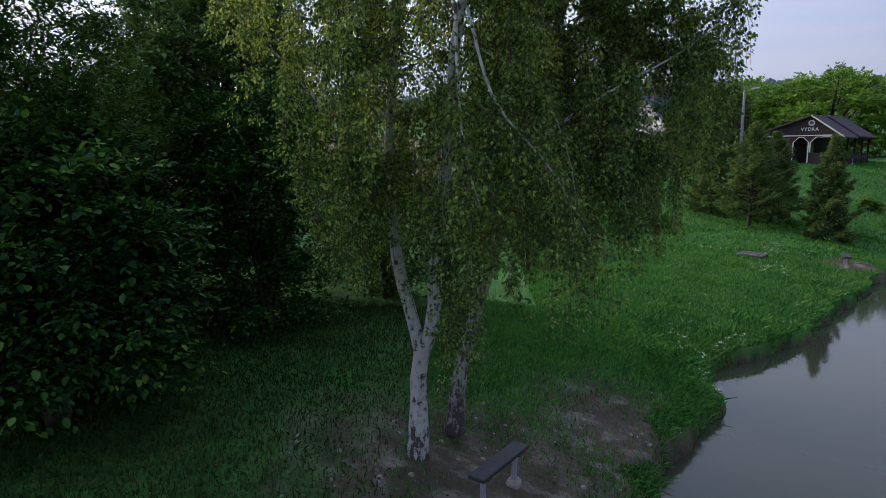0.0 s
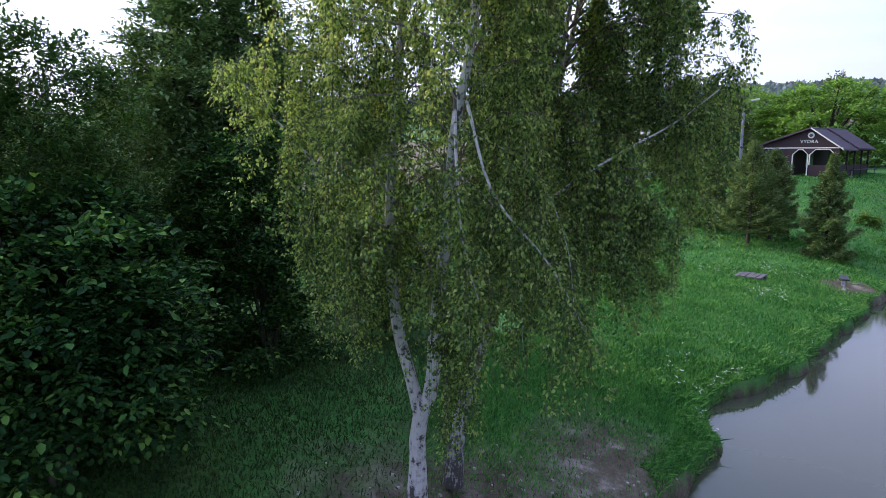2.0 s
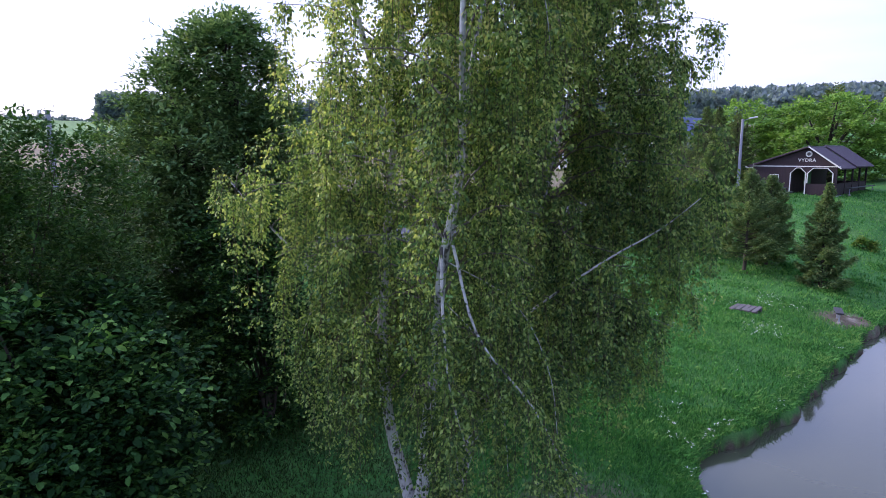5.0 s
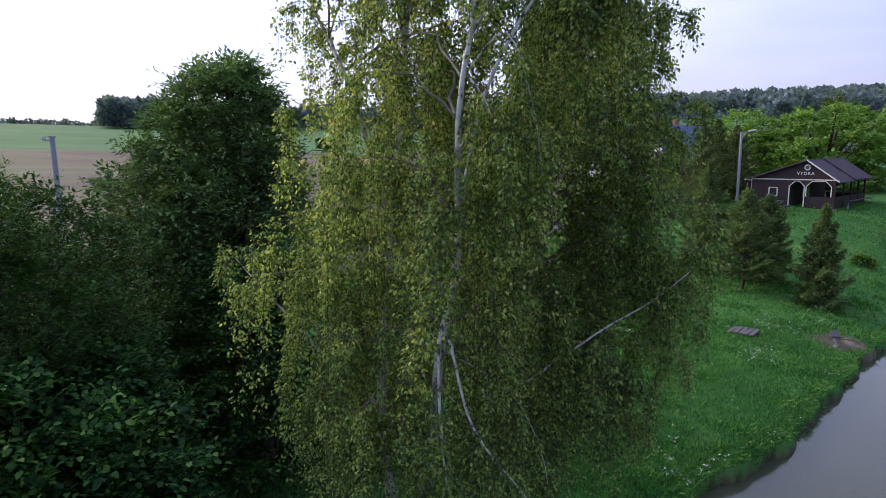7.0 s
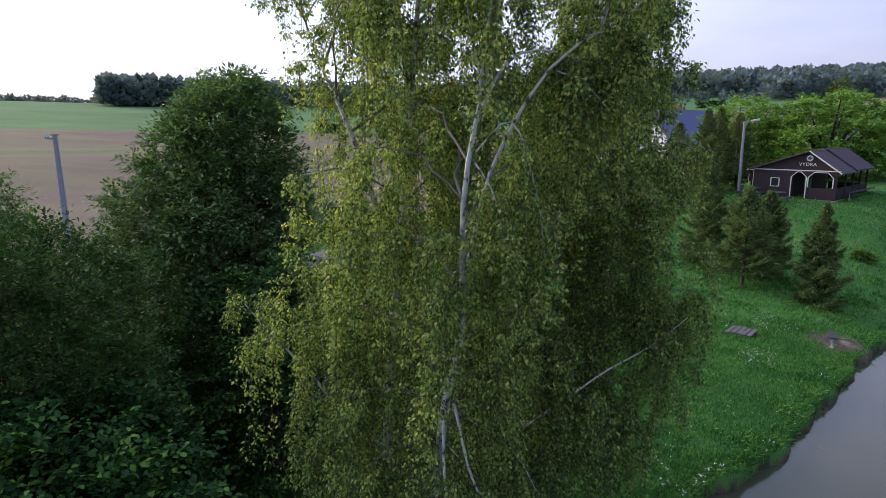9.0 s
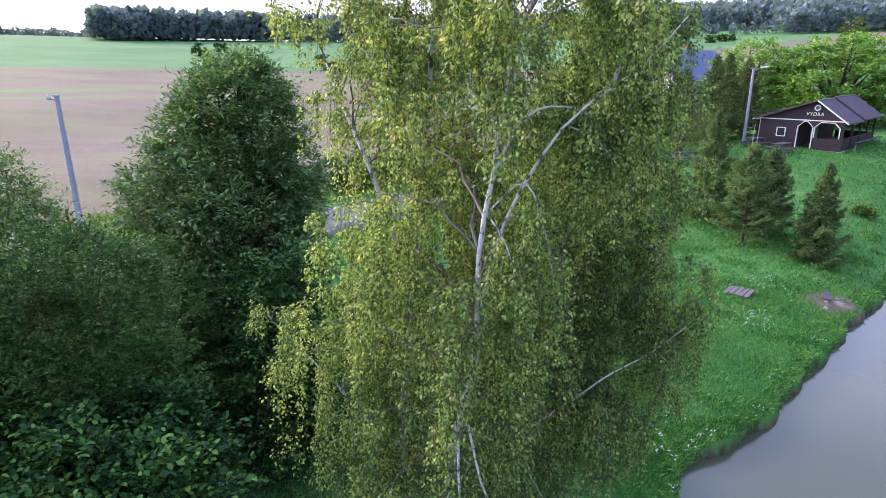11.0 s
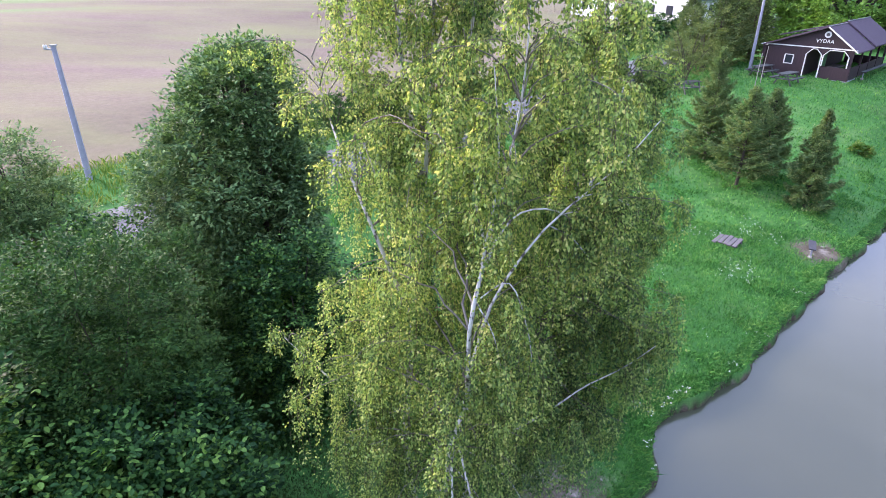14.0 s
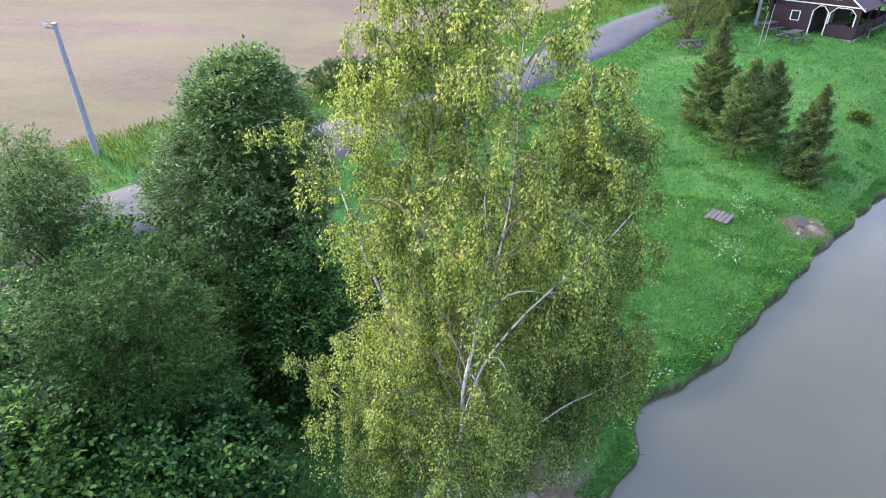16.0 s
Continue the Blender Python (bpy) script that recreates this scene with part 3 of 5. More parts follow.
def strand_leaves(starts, outs, lengths, spacing, size, droop=1.0):
    """Hanging twigs with leaves. Gives twig paths and the leaves' arrays."""
    paths, at, axis, face, ln = [], [], [], [], []
    for p, o, L in zip(starts, outs, lengths):
        n = max(4, int(L / 0.26))
        s = np.linspace(0, 1, n)
        sway = RNG.normal(0, 0.05, 2)
        out = o * min(L, 0.9) * 0.5
        path = p + np.outer(1 - (1 - s) ** 2, out) + np.stack([sway[0] * s * L, sway[1] * s * L, -L * droop * (s**1.6)], 1)
        paths.append(path)
        m = max(5, int(L / spacing))
        nodes = RNG.uniform(0.08, 1.0, max(3, int(L / 0.1)))
        f = np.clip(np.sort(RNG.choice(nodes, m) + RNG.normal(0, 0.012 / max(L, 0.3), m)), 0.02, 1.0) * (n - 1)
        i = np.minimum(f.astype(int), n - 2)
        pt = path[i] + (path[i + 1] - path[i]) * (f - i)[:, None]
        d = RNG.normal(0, 1, (m, 3)) * np.array([1, 1, 0.35])
        pt = pt + unit(d) * RNG.uniform(0.01, 0.075, (m, 1))
        ax = unit(d) * 0.75 + np.array([0, 0, -1.0]) * RNG.uniform(0.3, 1.3, (m, 1))
        at.append(pt)
        axis.append(ax)
        face.append(RNG.normal(0, 0.8, (m, 3)) + np.array([0, 0, 0.9]))
        ln.append(RNG.uniform(0.7, 1.25, m) * size)
    return paths, np.concatenate(at), np.concatenate(axis), np.concatenate(face), np.concatenate(ln)


def birch(tree, stems, limbs, envelope, mat, low, size=0.05, density=0.03, per_limb=20, seed=1, bark=None, thick=lambda p: 1.0, lift=0.82):
    """stems: (path, radius at foot, radius at top, first height with limbs, number of limbs); limbs: extra bare limbs (path, r0, r1).
    envelope(x, y, z): how far a limb reaches there; low(x, y): how low twigs may hang."""
    global RNG
    RNG = np.random.default_rng(seed)
    base = np.array(tree.location)
    starts, outs, lens = [], [], []
    fine, branches = [], []

    def hang(spot, lean, drop, count):
        """One tress: a bundle of twigs that hang close together."""
        lean = np.array([lean[0], lean[1], 0.12])
        end = spot + lean * 0.45
        drop = min(drop, max(0.2, spot[2] - low(end[0], end[1])))
        for _ in range(max(3, int(count * RNG.uniform(0.6, 1.4)))):
            starts.append(spot + RNG.normal(0, 0.035 + 0.014 * drop, 3))
            outs.append(lean + RNG.normal(0, 0.08, 3))
            lens.append(drop * RNG.uniform(0.4, 1.12))

    for si, (path, r0, r1, zlo, count) in enumerate(stems):
        pts = smooth_path(path, 34)
        t = np.linspace(0, 1, len(pts))
        rad = r0 * (1 - t) ** (1.75 if si == 0 else 1.15) + r1 + 0.008 * (1 - t)
        if si == 0:
            rad[:3] *= np.array([1.35, 1.15, 1.05])
        under("trunk" if si == 0 else "stem", tubes_mesh("stem", [tube(pts - base, rad, 12, 0.05)], (bark or M_BARK) if si == 0 else M_BARK), tree, "white birch bark with black marks" if si == 0 else "")
        ztop = pts[-1, 2]
        for c in range(count):
            z = zlo + (ztop - zlo) * ((c + RNG.uniform(0, 1)) / count) ** lift
            i = int(np.argmin(abs(pts[:, 2] - z)))
            p0 = pts[i]
            az = c * 2.399 + RNG.uniform(-0.5, 0.5)
            o = np.array([math.cos(az), math.sin(az), 0])
            reach = envelope(p0, o) * RNG.uniform(0.52, 0.99)
            if reach < 0.15:
                continue
            s = np.linspace(0, 1, 9)
            rise = RNG.uniform(0.5, 1.0) * min(reach, 1.3) * (1.0 if ztop - z > 2.5 else 1.2)
            swing = np.array([-o[1], o[0], 0]) * RNG.normal(0, 0.16) * reach
            lp = p0 + np.outer((0.75 * s + 0.25 * s * s) * reach, o) + np.outer(s * s, swing) + np.outer(rise * (1.75 * s - 1.25 * s * s), [0, 0, 1])
            lp[1:-1] += RNG.normal(0, 0.012 * reach, (7, 3))
            branches.append(tube(lp - base, np.linspace(0.005 + 0.006 * reach, 0.003, 9), 5))
            tresses = max(2, int(1.5 + reach * 3.0))
            for q in range(tresses):
                f = 8 * min(0.999, (0.22 + 0.8 * (q + RNG.uniform(0, 1)) / tresses) ** 0.8)
                j = min(int(f), 7)
                spot = lp[j] + (lp[j + 1] - lp[j]) * (f - j) + np.array([-o[1], o[0], 0]) * RNG.normal(0, 0.09 * reach)
                drop = RNG.uniform(0.45, 1.0) * (0.55 + 0.5 * min(2.6, max(0.1, ztop - z) * 0.42))
                if RNG.uniform() > thick(spot):
                    continue
                hang(spot, o * RNG.uniform(0.0, 0.45) + RNG.normal(0, 0.16, 3), drop, per_limb)
    for path, r0, r1 in limbs:
        pts = smooth_path(path, 12)
        under("limb", tubes_mesh("limb", [tube(pts - base, np.linspace(r0, r1, 12), 8, 0.05)], M_BARK), tree, "pale bare limb")
        bare = 0.72 if r0 > 0.0175 else 0.3
        for q in range(7 if bare < 0.5 else 5):
            f = (bare + (1 - bare) * (q + RNG.uniform(0, 1)) / 7) * 10.99
            j = min(int(f), 10)
            hang(pts[j] + (pts[j + 1] - pts[j]) * (f - j), RNG.normal(0, 0.3, 3), RNG.uniform(0.5, 1.3), per_limb)
    paths, at, axis, face, ln = strand_leaves(starts, outs, lens, density, size)
    fine += [tube(p - base, np.linspace(0.0024, 0.001, len(p)), 3) for p in paths]
    under("branchwork", tubes_mesh("branchwork", branches, M_BRANCH), tree, "slender grey-white side branches", "stuff")
    under("twig", tubes_mesh("twig", fine, M_TWIG), tree, "thin hanging brown twigs", "stuff")
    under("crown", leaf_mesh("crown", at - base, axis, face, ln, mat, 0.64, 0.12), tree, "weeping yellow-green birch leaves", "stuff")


def lobed_leaves(lobes, count, size, twig=0.22, per=9, up=0.45, jitter=0.12, seed=3, flat=1.2, sprays=6, inner=0.12):
    """Leaves over a heap of ellipsoid lobes (centre, radii): branch ends that fan into sprays of leaves, with gaps between them, some deeper in."""
    rng = np.random.default_rng(seed)
    C = np.array([l[0] for l in lobes], float)
    R = np.array([l[1] for l in lobes], float)
    area = (R[:, 0] * R[:, 2] + R[:, 1] * R[:, 2] + R[:, 0] * R[:, 1])
    n = max(6, count // (per * sprays))
    m = n * 3
    which = rng.choice(len(lobes), m, p=area / area.sum())
    d = unit(rng.normal(0, 1, (m, 3)) + np.array([0, 0, 0.15]))
    depth = 1 - np.abs(rng.normal(0, jitter, m)) + rng.normal(0, 0.05, m)
    p = C[which] + d * R[which] * depth[:, None]
    inside = np.zeros(m, bool)
    for c, r in zip(C, R):
        inside |= (((p - c) / r) ** 2).sum(1) < 0.62
    keep = ~inside | (rng.uniform(0, 1, m) < inner)
    p, d = p[keep][:n], d[keep][:n]
    wide = twig * rng.uniform(0.8, 1.7, (len(p), 1))
    p, d, wide = (np.repeat(v, sprays, 0) for v in (p, d, wide))
    k = len(p)
    fan = rng.normal(0, 1, (k, 3)) * np.array([1, 1, 0.3])
    grow = unit(d * 0.7 + unit(fan) * 0.85 + np.array([0, 0, up]))
    p = p + grow * wide * rng.uniform(0.1, 0.7, (k, 1)) + rng.normal(0, 0.12, (k, 3)) * wide
    side = unit(np.cross(grow, np.array([0, 0, 1.0]) + rng.normal(0, 0.3, p.shape)))
    top = np.cross(side, grow)
    reach = wide * rng.uniform(0.7, 1.3, (k, 1))
    f = np.tile(np.linspace(-0.4, 1.0, per), k)[:, None]
    hand = np.tile(np.where(np.arange(per) % 2, 1.0, -1.0), k)[:, None]
    pr, gr, sr, tr, rr = (np.repeat(v, per, 0) for v in (p, grow, side, top, reach))
    at = pr + gr * f * rr - np.array([0, 0, 0.3]) * rr * np.clip(f, 0, 1) ** 2 + rng.normal(0, twig * 0.08, pr.shape)
    ax = sr * hand * (1.05 - 0.7 * np.clip(f, 0, 1)) + gr * 0.65 + rng.normal(0, 0.3, pr.shape) + np.array([0, 0, -0.2])
    face = tr * 0.8 + np.array([0, 0, flat]) + rng.normal(0, 0.4, pr.shape)
    return at, ax, face, rng.uniform(0.65, 1.25, len(at)) * size


def broadleaf(name, at, lobes, count, size, mat, label, category, stems=4, wide=0.75, twig=0.22, per=9, group="", seed=3, full=True, r=0.06, up=0.45, jitter=0.12, inner=0.12):
    """A bush or tree: stems that fan out into the lobes, and the crown of leaves. Lobes are given from the foot."""
    at = (at[0], at[1], ground_z(at[0], at[1]) - 0.03)
    tree = thing(name, at, label, category, group)
    rng = np.random.default_rng(seed + 50)
    items = []
    order = sorted(range(len(lobes)), key=lambda i: -lobes[i][0][2])
    for i in order[:max(stems, 1)] + order[max(stems, 1)::2]:
        c = np.array(lobes[i][0])
        foot = np.array([rng.normal(0, 0.12), rng.normal(0, 0.12), 0.0]) if stems > 1 else np.zeros(3)
        mid = foot + (c - foot) * np.array([0.3, 0.3, 0.55])
        pts = smooth_path([foot, mid, c + np.array([0, 0, lobes[i][1][2] * 0.55])], 10)
        items.append(tube(pts, np.linspace(r, r * 0.2, 10), 7, 0.06))
    under("trunk", tubes_mesh("trunk", items, M_BARKDARK), tree, "dark woody stems")
    p, ax, fc, ln = lobed_leaves(lobes, count, size, twig, per, seed=seed, up=up, jitter=jitter, inner=inner)
    keep = p[:, 2] > 0.05
    under("crown", leaf_mesh("crown", p[keep], ax[keep], fc[keep], ln[keep], mat, wide, 0.1, full), tree, "", "stuff")
    return tree


def heap(rx, ry, height, n, seed, low=0.1, lobe=0.45, point=0.0):
    """Lobes heaped into a bush rx by ry and of that height; point narrows the top."""
    rng = np.random.default_rng(seed)
    out = []
    for i in range(n):
        f = (i + 0.5) / n
        z = height * (low + (0.93 - low) * f)
        w = math.sqrt(max(0.05, 1 - ((f - 0.35) / 0.75) ** 2)) * (1 - point * f)
        az = i * 2.399 + rng.uniform(-0.3, 0.3)
        s = lobe * (1 - 0.35 * f) * rng.uniform(0.8, 1.2)
        k = max(0.0, w - s * 0.75)
        out.append(((math.cos(az) * rx * k, math.sin(az) * ry * k, min(z, height - height * s * 0.3)), (rx * s, ry * s, max(height * s * 0.42, 0.25))))
    return out


def profiled(rings, n, lobe, seed, flat=0.8):
    """Lobes set round a crown whose half width is given height by height (height, half width, middle x, middle y)."""
    rng = np.random.default_rng(seed)
    r = np.array(rings, float)
    out = []
    for i in range(n):
        z = r[0, 0] + (r[-1, 0] - r[0, 0]) * ((i + 0.5) / n) ** 0.9
        w, cx, cy = (np.interp(z, r[:, 0], r[:, q]) for q in (1, 2, 3))
        az = i * 2.399 + rng.uniform(-0.4, 0.4)
        s = min(lobe * rng.uniform(0.7, 1.25), 0.25 + 0.6 * w)
        k = max(0.0, w * rng.uniform(0.82, 1.1) - s * 0.8)
        out.append(((cx + math.cos(az) * k, cy + math.sin(az) * k, z), (s, s, s * flat)))
    return out


def conifer(name, at, height, radius, label, mat=None, seed=1, sprigs=5200, group="", foot=0.35, size=0.15):
    """A spruce: tiers of drooping branches with upturned tips, set with short needle sprigs."""
    rng = np.random.default_rng(seed)
    gz = ground_z(at[0], at[1]) - 0.03
    tree = thing(name, (at[0], at[1], gz), label, "conifer", group)
    pts = smooth_path([(0, 0, 0), (0.03, 0.02, height * 0.5), (0, 0, height)], 12)
    under("trunk", tubes_mesh("trunk", [tube(pts, np.linspace(0.03 * height * 0.5 + 0.02, 0.012, 12), 8, 0.05)], M_BARKDARK), tree)
    n = int(height * 21)
    br, P, A, F, L = [], [], [], [], []
    per = sprigs // n
    for i in range(n):
        f = (i / n) ** 0.8
        z = foot + (height * 0.985 - foot) * f
        reach = 1.12 * radius * ((1 - f) ** 0.95 * (0.75 + 0.25 * min(1, f * 6)) + 0.03) * rng.uniform(0.5, 1.25)
        az = i * 2.399 + rng.uniform(-0.5, 0.5)
        o = np.array([math.cos(az), math.sin(az), 0])
        s = np.linspace(0, 1, 7)
        path = np.array([0, 0, z]) + np.outer(s * reach, o) + np.outer(reach * ((0.3 + 0.9 * f) * s - 0.5 * s**1.5 + 0.4 * s**3), [0, 0, 1])
        br.append(tube(path, np.linspace(0.022, 0.006, 7), 4))
        k = max(10, int(per * (0.25 + reach / radius * 2.4)))
        g = rng.uniform(0.3, 1.0, k) ** 0.8 * 6
        j = np.minimum(g.astype(int), 5)
        pt = path[j] + (path[j + 1] - path[j]) * (g - j)[:, None]
        side = np.array([-o[1], o[0], 0])
        sp = rng.normal(0, 0.2 * reach + 0.05, k) * (1 - 0.6 * (g / 6))
        pt = pt + side * sp[:, None] + rng.normal(0, 0.02, (k, 3)) * np.array([1, 1, 2.5])
        pt[:, 2] -= np.abs(sp) * 0.25
        P.append(pt)
        A.append(o * 0.8 + side * np.sign(sp)[:, None] * 0.7 + rng.normal(0, 0.35, (k, 3)) + np.array([0, 0, -0.1]))
        F.append(rng.normal(0, 0.5, (k, 3)) + np.array([0, 0, 0.9]))
        L.append(rng.uniform(0.7, 1.3, k) * size * (0.55 + 0.45 * (1 - f)))
    under("branchwork", tubes_mesh("branchwork", br, M_BARKDARK), tree, "", "stuff")
    under("needles", leaf_mesh("needles", np.concatenate(P), np.concatenate(A), np.concatenate(F), np.concatenate(L), mat or M_SPRUCE, 0.36, 0.1), tree, "", "stuff")
    return tree


# two weeping birches that share one foot


def reach_a(p, o):
    z = p[2]
    if p[0] < -1.7 and z < 6:
        return 0.45
    if z > 8.6:
        return float(np.interp(z, [8.6, 9.6, 11, 12.2], [1.25, 1.05, 0.85, 0.45]))
    r = np.interp(z, [1.8, 3.0, 4.2, 6.0, 7.5, 9.0], [0.7, 1.35, 1.66, 1.68, 1.62, 1.4])
    cx, cy = np.interp(z, [2, 3, 5.5, 7.5, 9], [0.0, -0.2, -0.22, -0.25, -0.1]), np.interp(z, [2, 5, 7, 9], [6.9, 6.45, 6.6, 6.7])
    x0, y0 = p[0] - cx, p[1] - cy
    b = x0 * o[0] + y0 * o[1]
    c = x0 * x0 + y0 * y0 - r * r
    return max(0.0, -b + math.sqrt(max(0.0, b * b - c))) if b * b > c else 0.2


def low_a(x, y):
    return float(np.interp(x, [-2.4, -2.0, -1.6, -1.2, -0.8, -0.45, -0.3, -0.08, 0.02, 0.2, 0.42, 0.7, 0.95, 1.25, 1.75, 2.1], [3.9, 3.4, 2.8, 2.15, 1.8, 1.8, 2.35, 2.3, 1.1, 1.05, 1.4, 2.05, 2.45, 2.0, 2.3, 3.0]))


def thick_a(p):
    """The crown is thin along the bare upper leader and on its lit upper side."""
    if 3.2 < p[2] < 6.2 and abs(p[0] - 0.35) < 0.8 and p[1] < 5.7:
        return 0.3
    if 7.2 < p[2] < 9.4 and p[0] < -0.7 and p[1] < 7.1:
        return 0.55
    if 6.6 < p[2] < 10.5 and abs(p[0] - 0.65) < 0.45 and p[1] < 5.6:
        return 0.3
    return 1.0


birch_a = thing("birch_tree", (-0.31, 7.3, ground_z(-0.31, 7.3) - 0.05), "tall weeping birch with white forked trunk and yellowing leaves", "birch tree", "weeping birches")
birch(birch_a,
      [([(-0.31, 7.3, -0.1), (-0.3, 7.27, 0.5), (-0.25, 7.2, 1.35), (-0.13, 7.1, 1.65), (-0.06, 6.9, 2.4), (0.12, 6.2, 4.0), (0.2, 5.9, 4.85), (0.34, 5.72, 5.5), (0.42, 5.2, 7.35), (0.58, 5.28, 8.2), (0.82, 5.44, 9.45), (0.87, 5.55, 11.3)], 0.106, 0.005, 2.5, 74),
       ([(-0.26, 7.22, 1.25), (-0.35, 7.2, 1.75), (-0.47, 7.17, 2.2), (-0.6, 7.15, 3.2), (-0.58, 7.15, 4.3), (-0.5, 7.1, 5.2), (-0.3, 7.0, 7.4), (-0.12, 6.89, 9.67), (-0.06, 6.9, 12.1)], 0.066, 0.008, 2.6, 74),
       ([(-0.5, 7.05, 6.2), (-0.87, 6.64, 7.63), (-1.25, 7.1, 8.3), (-1.59, 7.64, 8.92), (-1.75, 7.7, 9.6)], 0.024, 0.005, 7.4, 14),
       ([(-0.25, 6.98, 8.0), (-0.5, 7.0, 9.8), (-0.55, 7.0, 11.5)], 0.028, 0.006, 8.6, 18),
       ([(-0.6, 7.15, 3.6), (-1.2, 7.25, 4.1), (-1.75, 7.3, 4.7), (-2.2, 7.3, 5.2), (-2.45, 7.3, 5.5)], 0.02, 0.005, 4.3, 11),
       ([(0.1, 6.9, 9.0), (0.35, 6.8, 10.2), (0.5, 6.8, 11.9)], 0.02, 0.006, 9.2, 18)],
      [([(0.4, 5.5, 6.3), (0.66, 5.4, 7.4), (1.08, 5.39, 8.15), (2.03, 5.93, 8.86), (2.35, 6.1, 9.2)], 0.021, 0.005),
       ([(1.6, 5.66, 8.6), (1.75, 5.7, 9.1), (1.85, 5.8, 9.6)], 0.018, 0.005),
       ([(0.5, 5.25, 7.75), (0.68, 5.4, 8.15), (0.85, 5.5, 8.33), (1.3, 5.6, 8.34), (1.5, 5.6, 8.2)], 0.0178, 0.004),
       ([(1.3, 5.6, 8.3), (1.5, 5.65, 8.32), (1.72, 5.6, 8.2)], 0.009, 0.003),
       ([(1.2, 5.55, 8.2), (1.4, 5.5, 8.12), (1.62, 5.45, 7.9)], 0.008, 0.003),
       ([(1.45, 5.6, 8.5), (1.75, 5.6, 8.55), (2.0, 5.55, 8.45)], 0.008, 0.003),
       ([(0.55, 5.25, 8.0), (0.42, 5.2, 8.6), (0.38, 5.2, 9.2)], 0.0178, 0.004),
       ([(0.45, 5.2, 7.45), (0.62, 5.05, 7.2), (0.75, 5.0, 6.7)], 0.0095, 0.003),
       ([(0.2, 5.45, 5.0), (0.23, 5.27, 4.3), (0.3, 5.2, 3.7), (0.42, 5.15, 3.3)], 0.017, 0.005),
       ([(0.3, 5.6, 5.0), (0.55, 5.37, 4.17), (1.05, 5.24, 3.56), (1.35, 5.2, 3.0)], 0.016, 0.004),
       ([(-0.5, 7.0, 4.0), (-0.75, 6.9, 4.25), (-0.95, 6.83, 4.25), (-1.5, 6.7, 3.95)], 0.014, 0.004),
       ([(0.5, 5.2, 7.5), (0.75, 5.1, 7.75), (1.0, 5.1, 7.2), (1.1, 5.1, 6.6)], 0.009, 0.003),
       ([(0.5, 5.2, 7.9), (0.62, 5.0, 9.0), (0.55, 5.0, 9.9)], 0.016, 0.004),
       ([(0.12, 6.2, 4.0), (0.28, 6.0, 3.6), (0.34, 5.95, 2.9), (0.35, 6.0, 2.1)], 0.006, 0.003),
       ([(0.1, 6.25, 3.9), (0.05, 6.1, 3.5), (0.1, 6.1, 2.7), (0.11, 6.15, 1.8)], 0.006, 0.003),
       ([(0.16, 6.0, 4.4), (0.6, 5.7, 4.0), (0.8, 5.6, 3.3), (0.85, 5.6, 2.7)], 0.006, 0.003),
       ([(0.2, 5.95, 4.8), (0.9, 5.8, 4.4), (1.25, 5.8, 3.7), (1.35, 5.8, 3.0)], 0.006, 0.003),
       ([(-0.58, 7.1, 4.0), (-0.8, 6.7, 3.7), (-0.9, 6.6, 3.2), (-0.95, 6.6, 2.7)], 0.006, 0.003),
       ([(-0.55, 7.1, 4.4), (-1.2, 6.8, 4.3), (-1.45, 6.7, 3.8), (-1.5, 6.7, 3.3)], 0.006, 0.003)],
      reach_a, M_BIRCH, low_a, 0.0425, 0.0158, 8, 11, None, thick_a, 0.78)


def reach_b(p, o):
    z = p[2]
    r = np.interp(z, [2.2, 3.5, 5.0, 7.0, 8.5, 10.3], [1.4, 1.8, 1.8, 1.7, 1.3, 0.4])
    cx, cy = np.interp(z, [2, 6, 10], [1.8, 2.15, 2.3]), 8.4
    x0, y0 = p[0] - cx, p[1] - cy
    b = x0 * o[0] + y0 * o[1]
    c = x0 * x0 + y0 * y0 - r * r
    return max(0.0, -b + math.sqrt(b * b - c)) if b * b > c else 0.25


def low_b(x, y):
    return float(np.interp(x, [0, 1.5, 2.2, 3.0, 3.6], [2.4, 2.3, 2.05, 2.35, 3.3]))


def thick_b(p):
    """A gap high up on the side towards the first birch."""
    if 4.5 < p[2] < 6.3 and p[1] < 7.55 and p[0] > 0.9:
        return 0.25
    return 0.6 if 5.4 < p[2] < 7.4 and 1.5 < p[0] < 2.4 and p[1] < 8.6 else 1.0


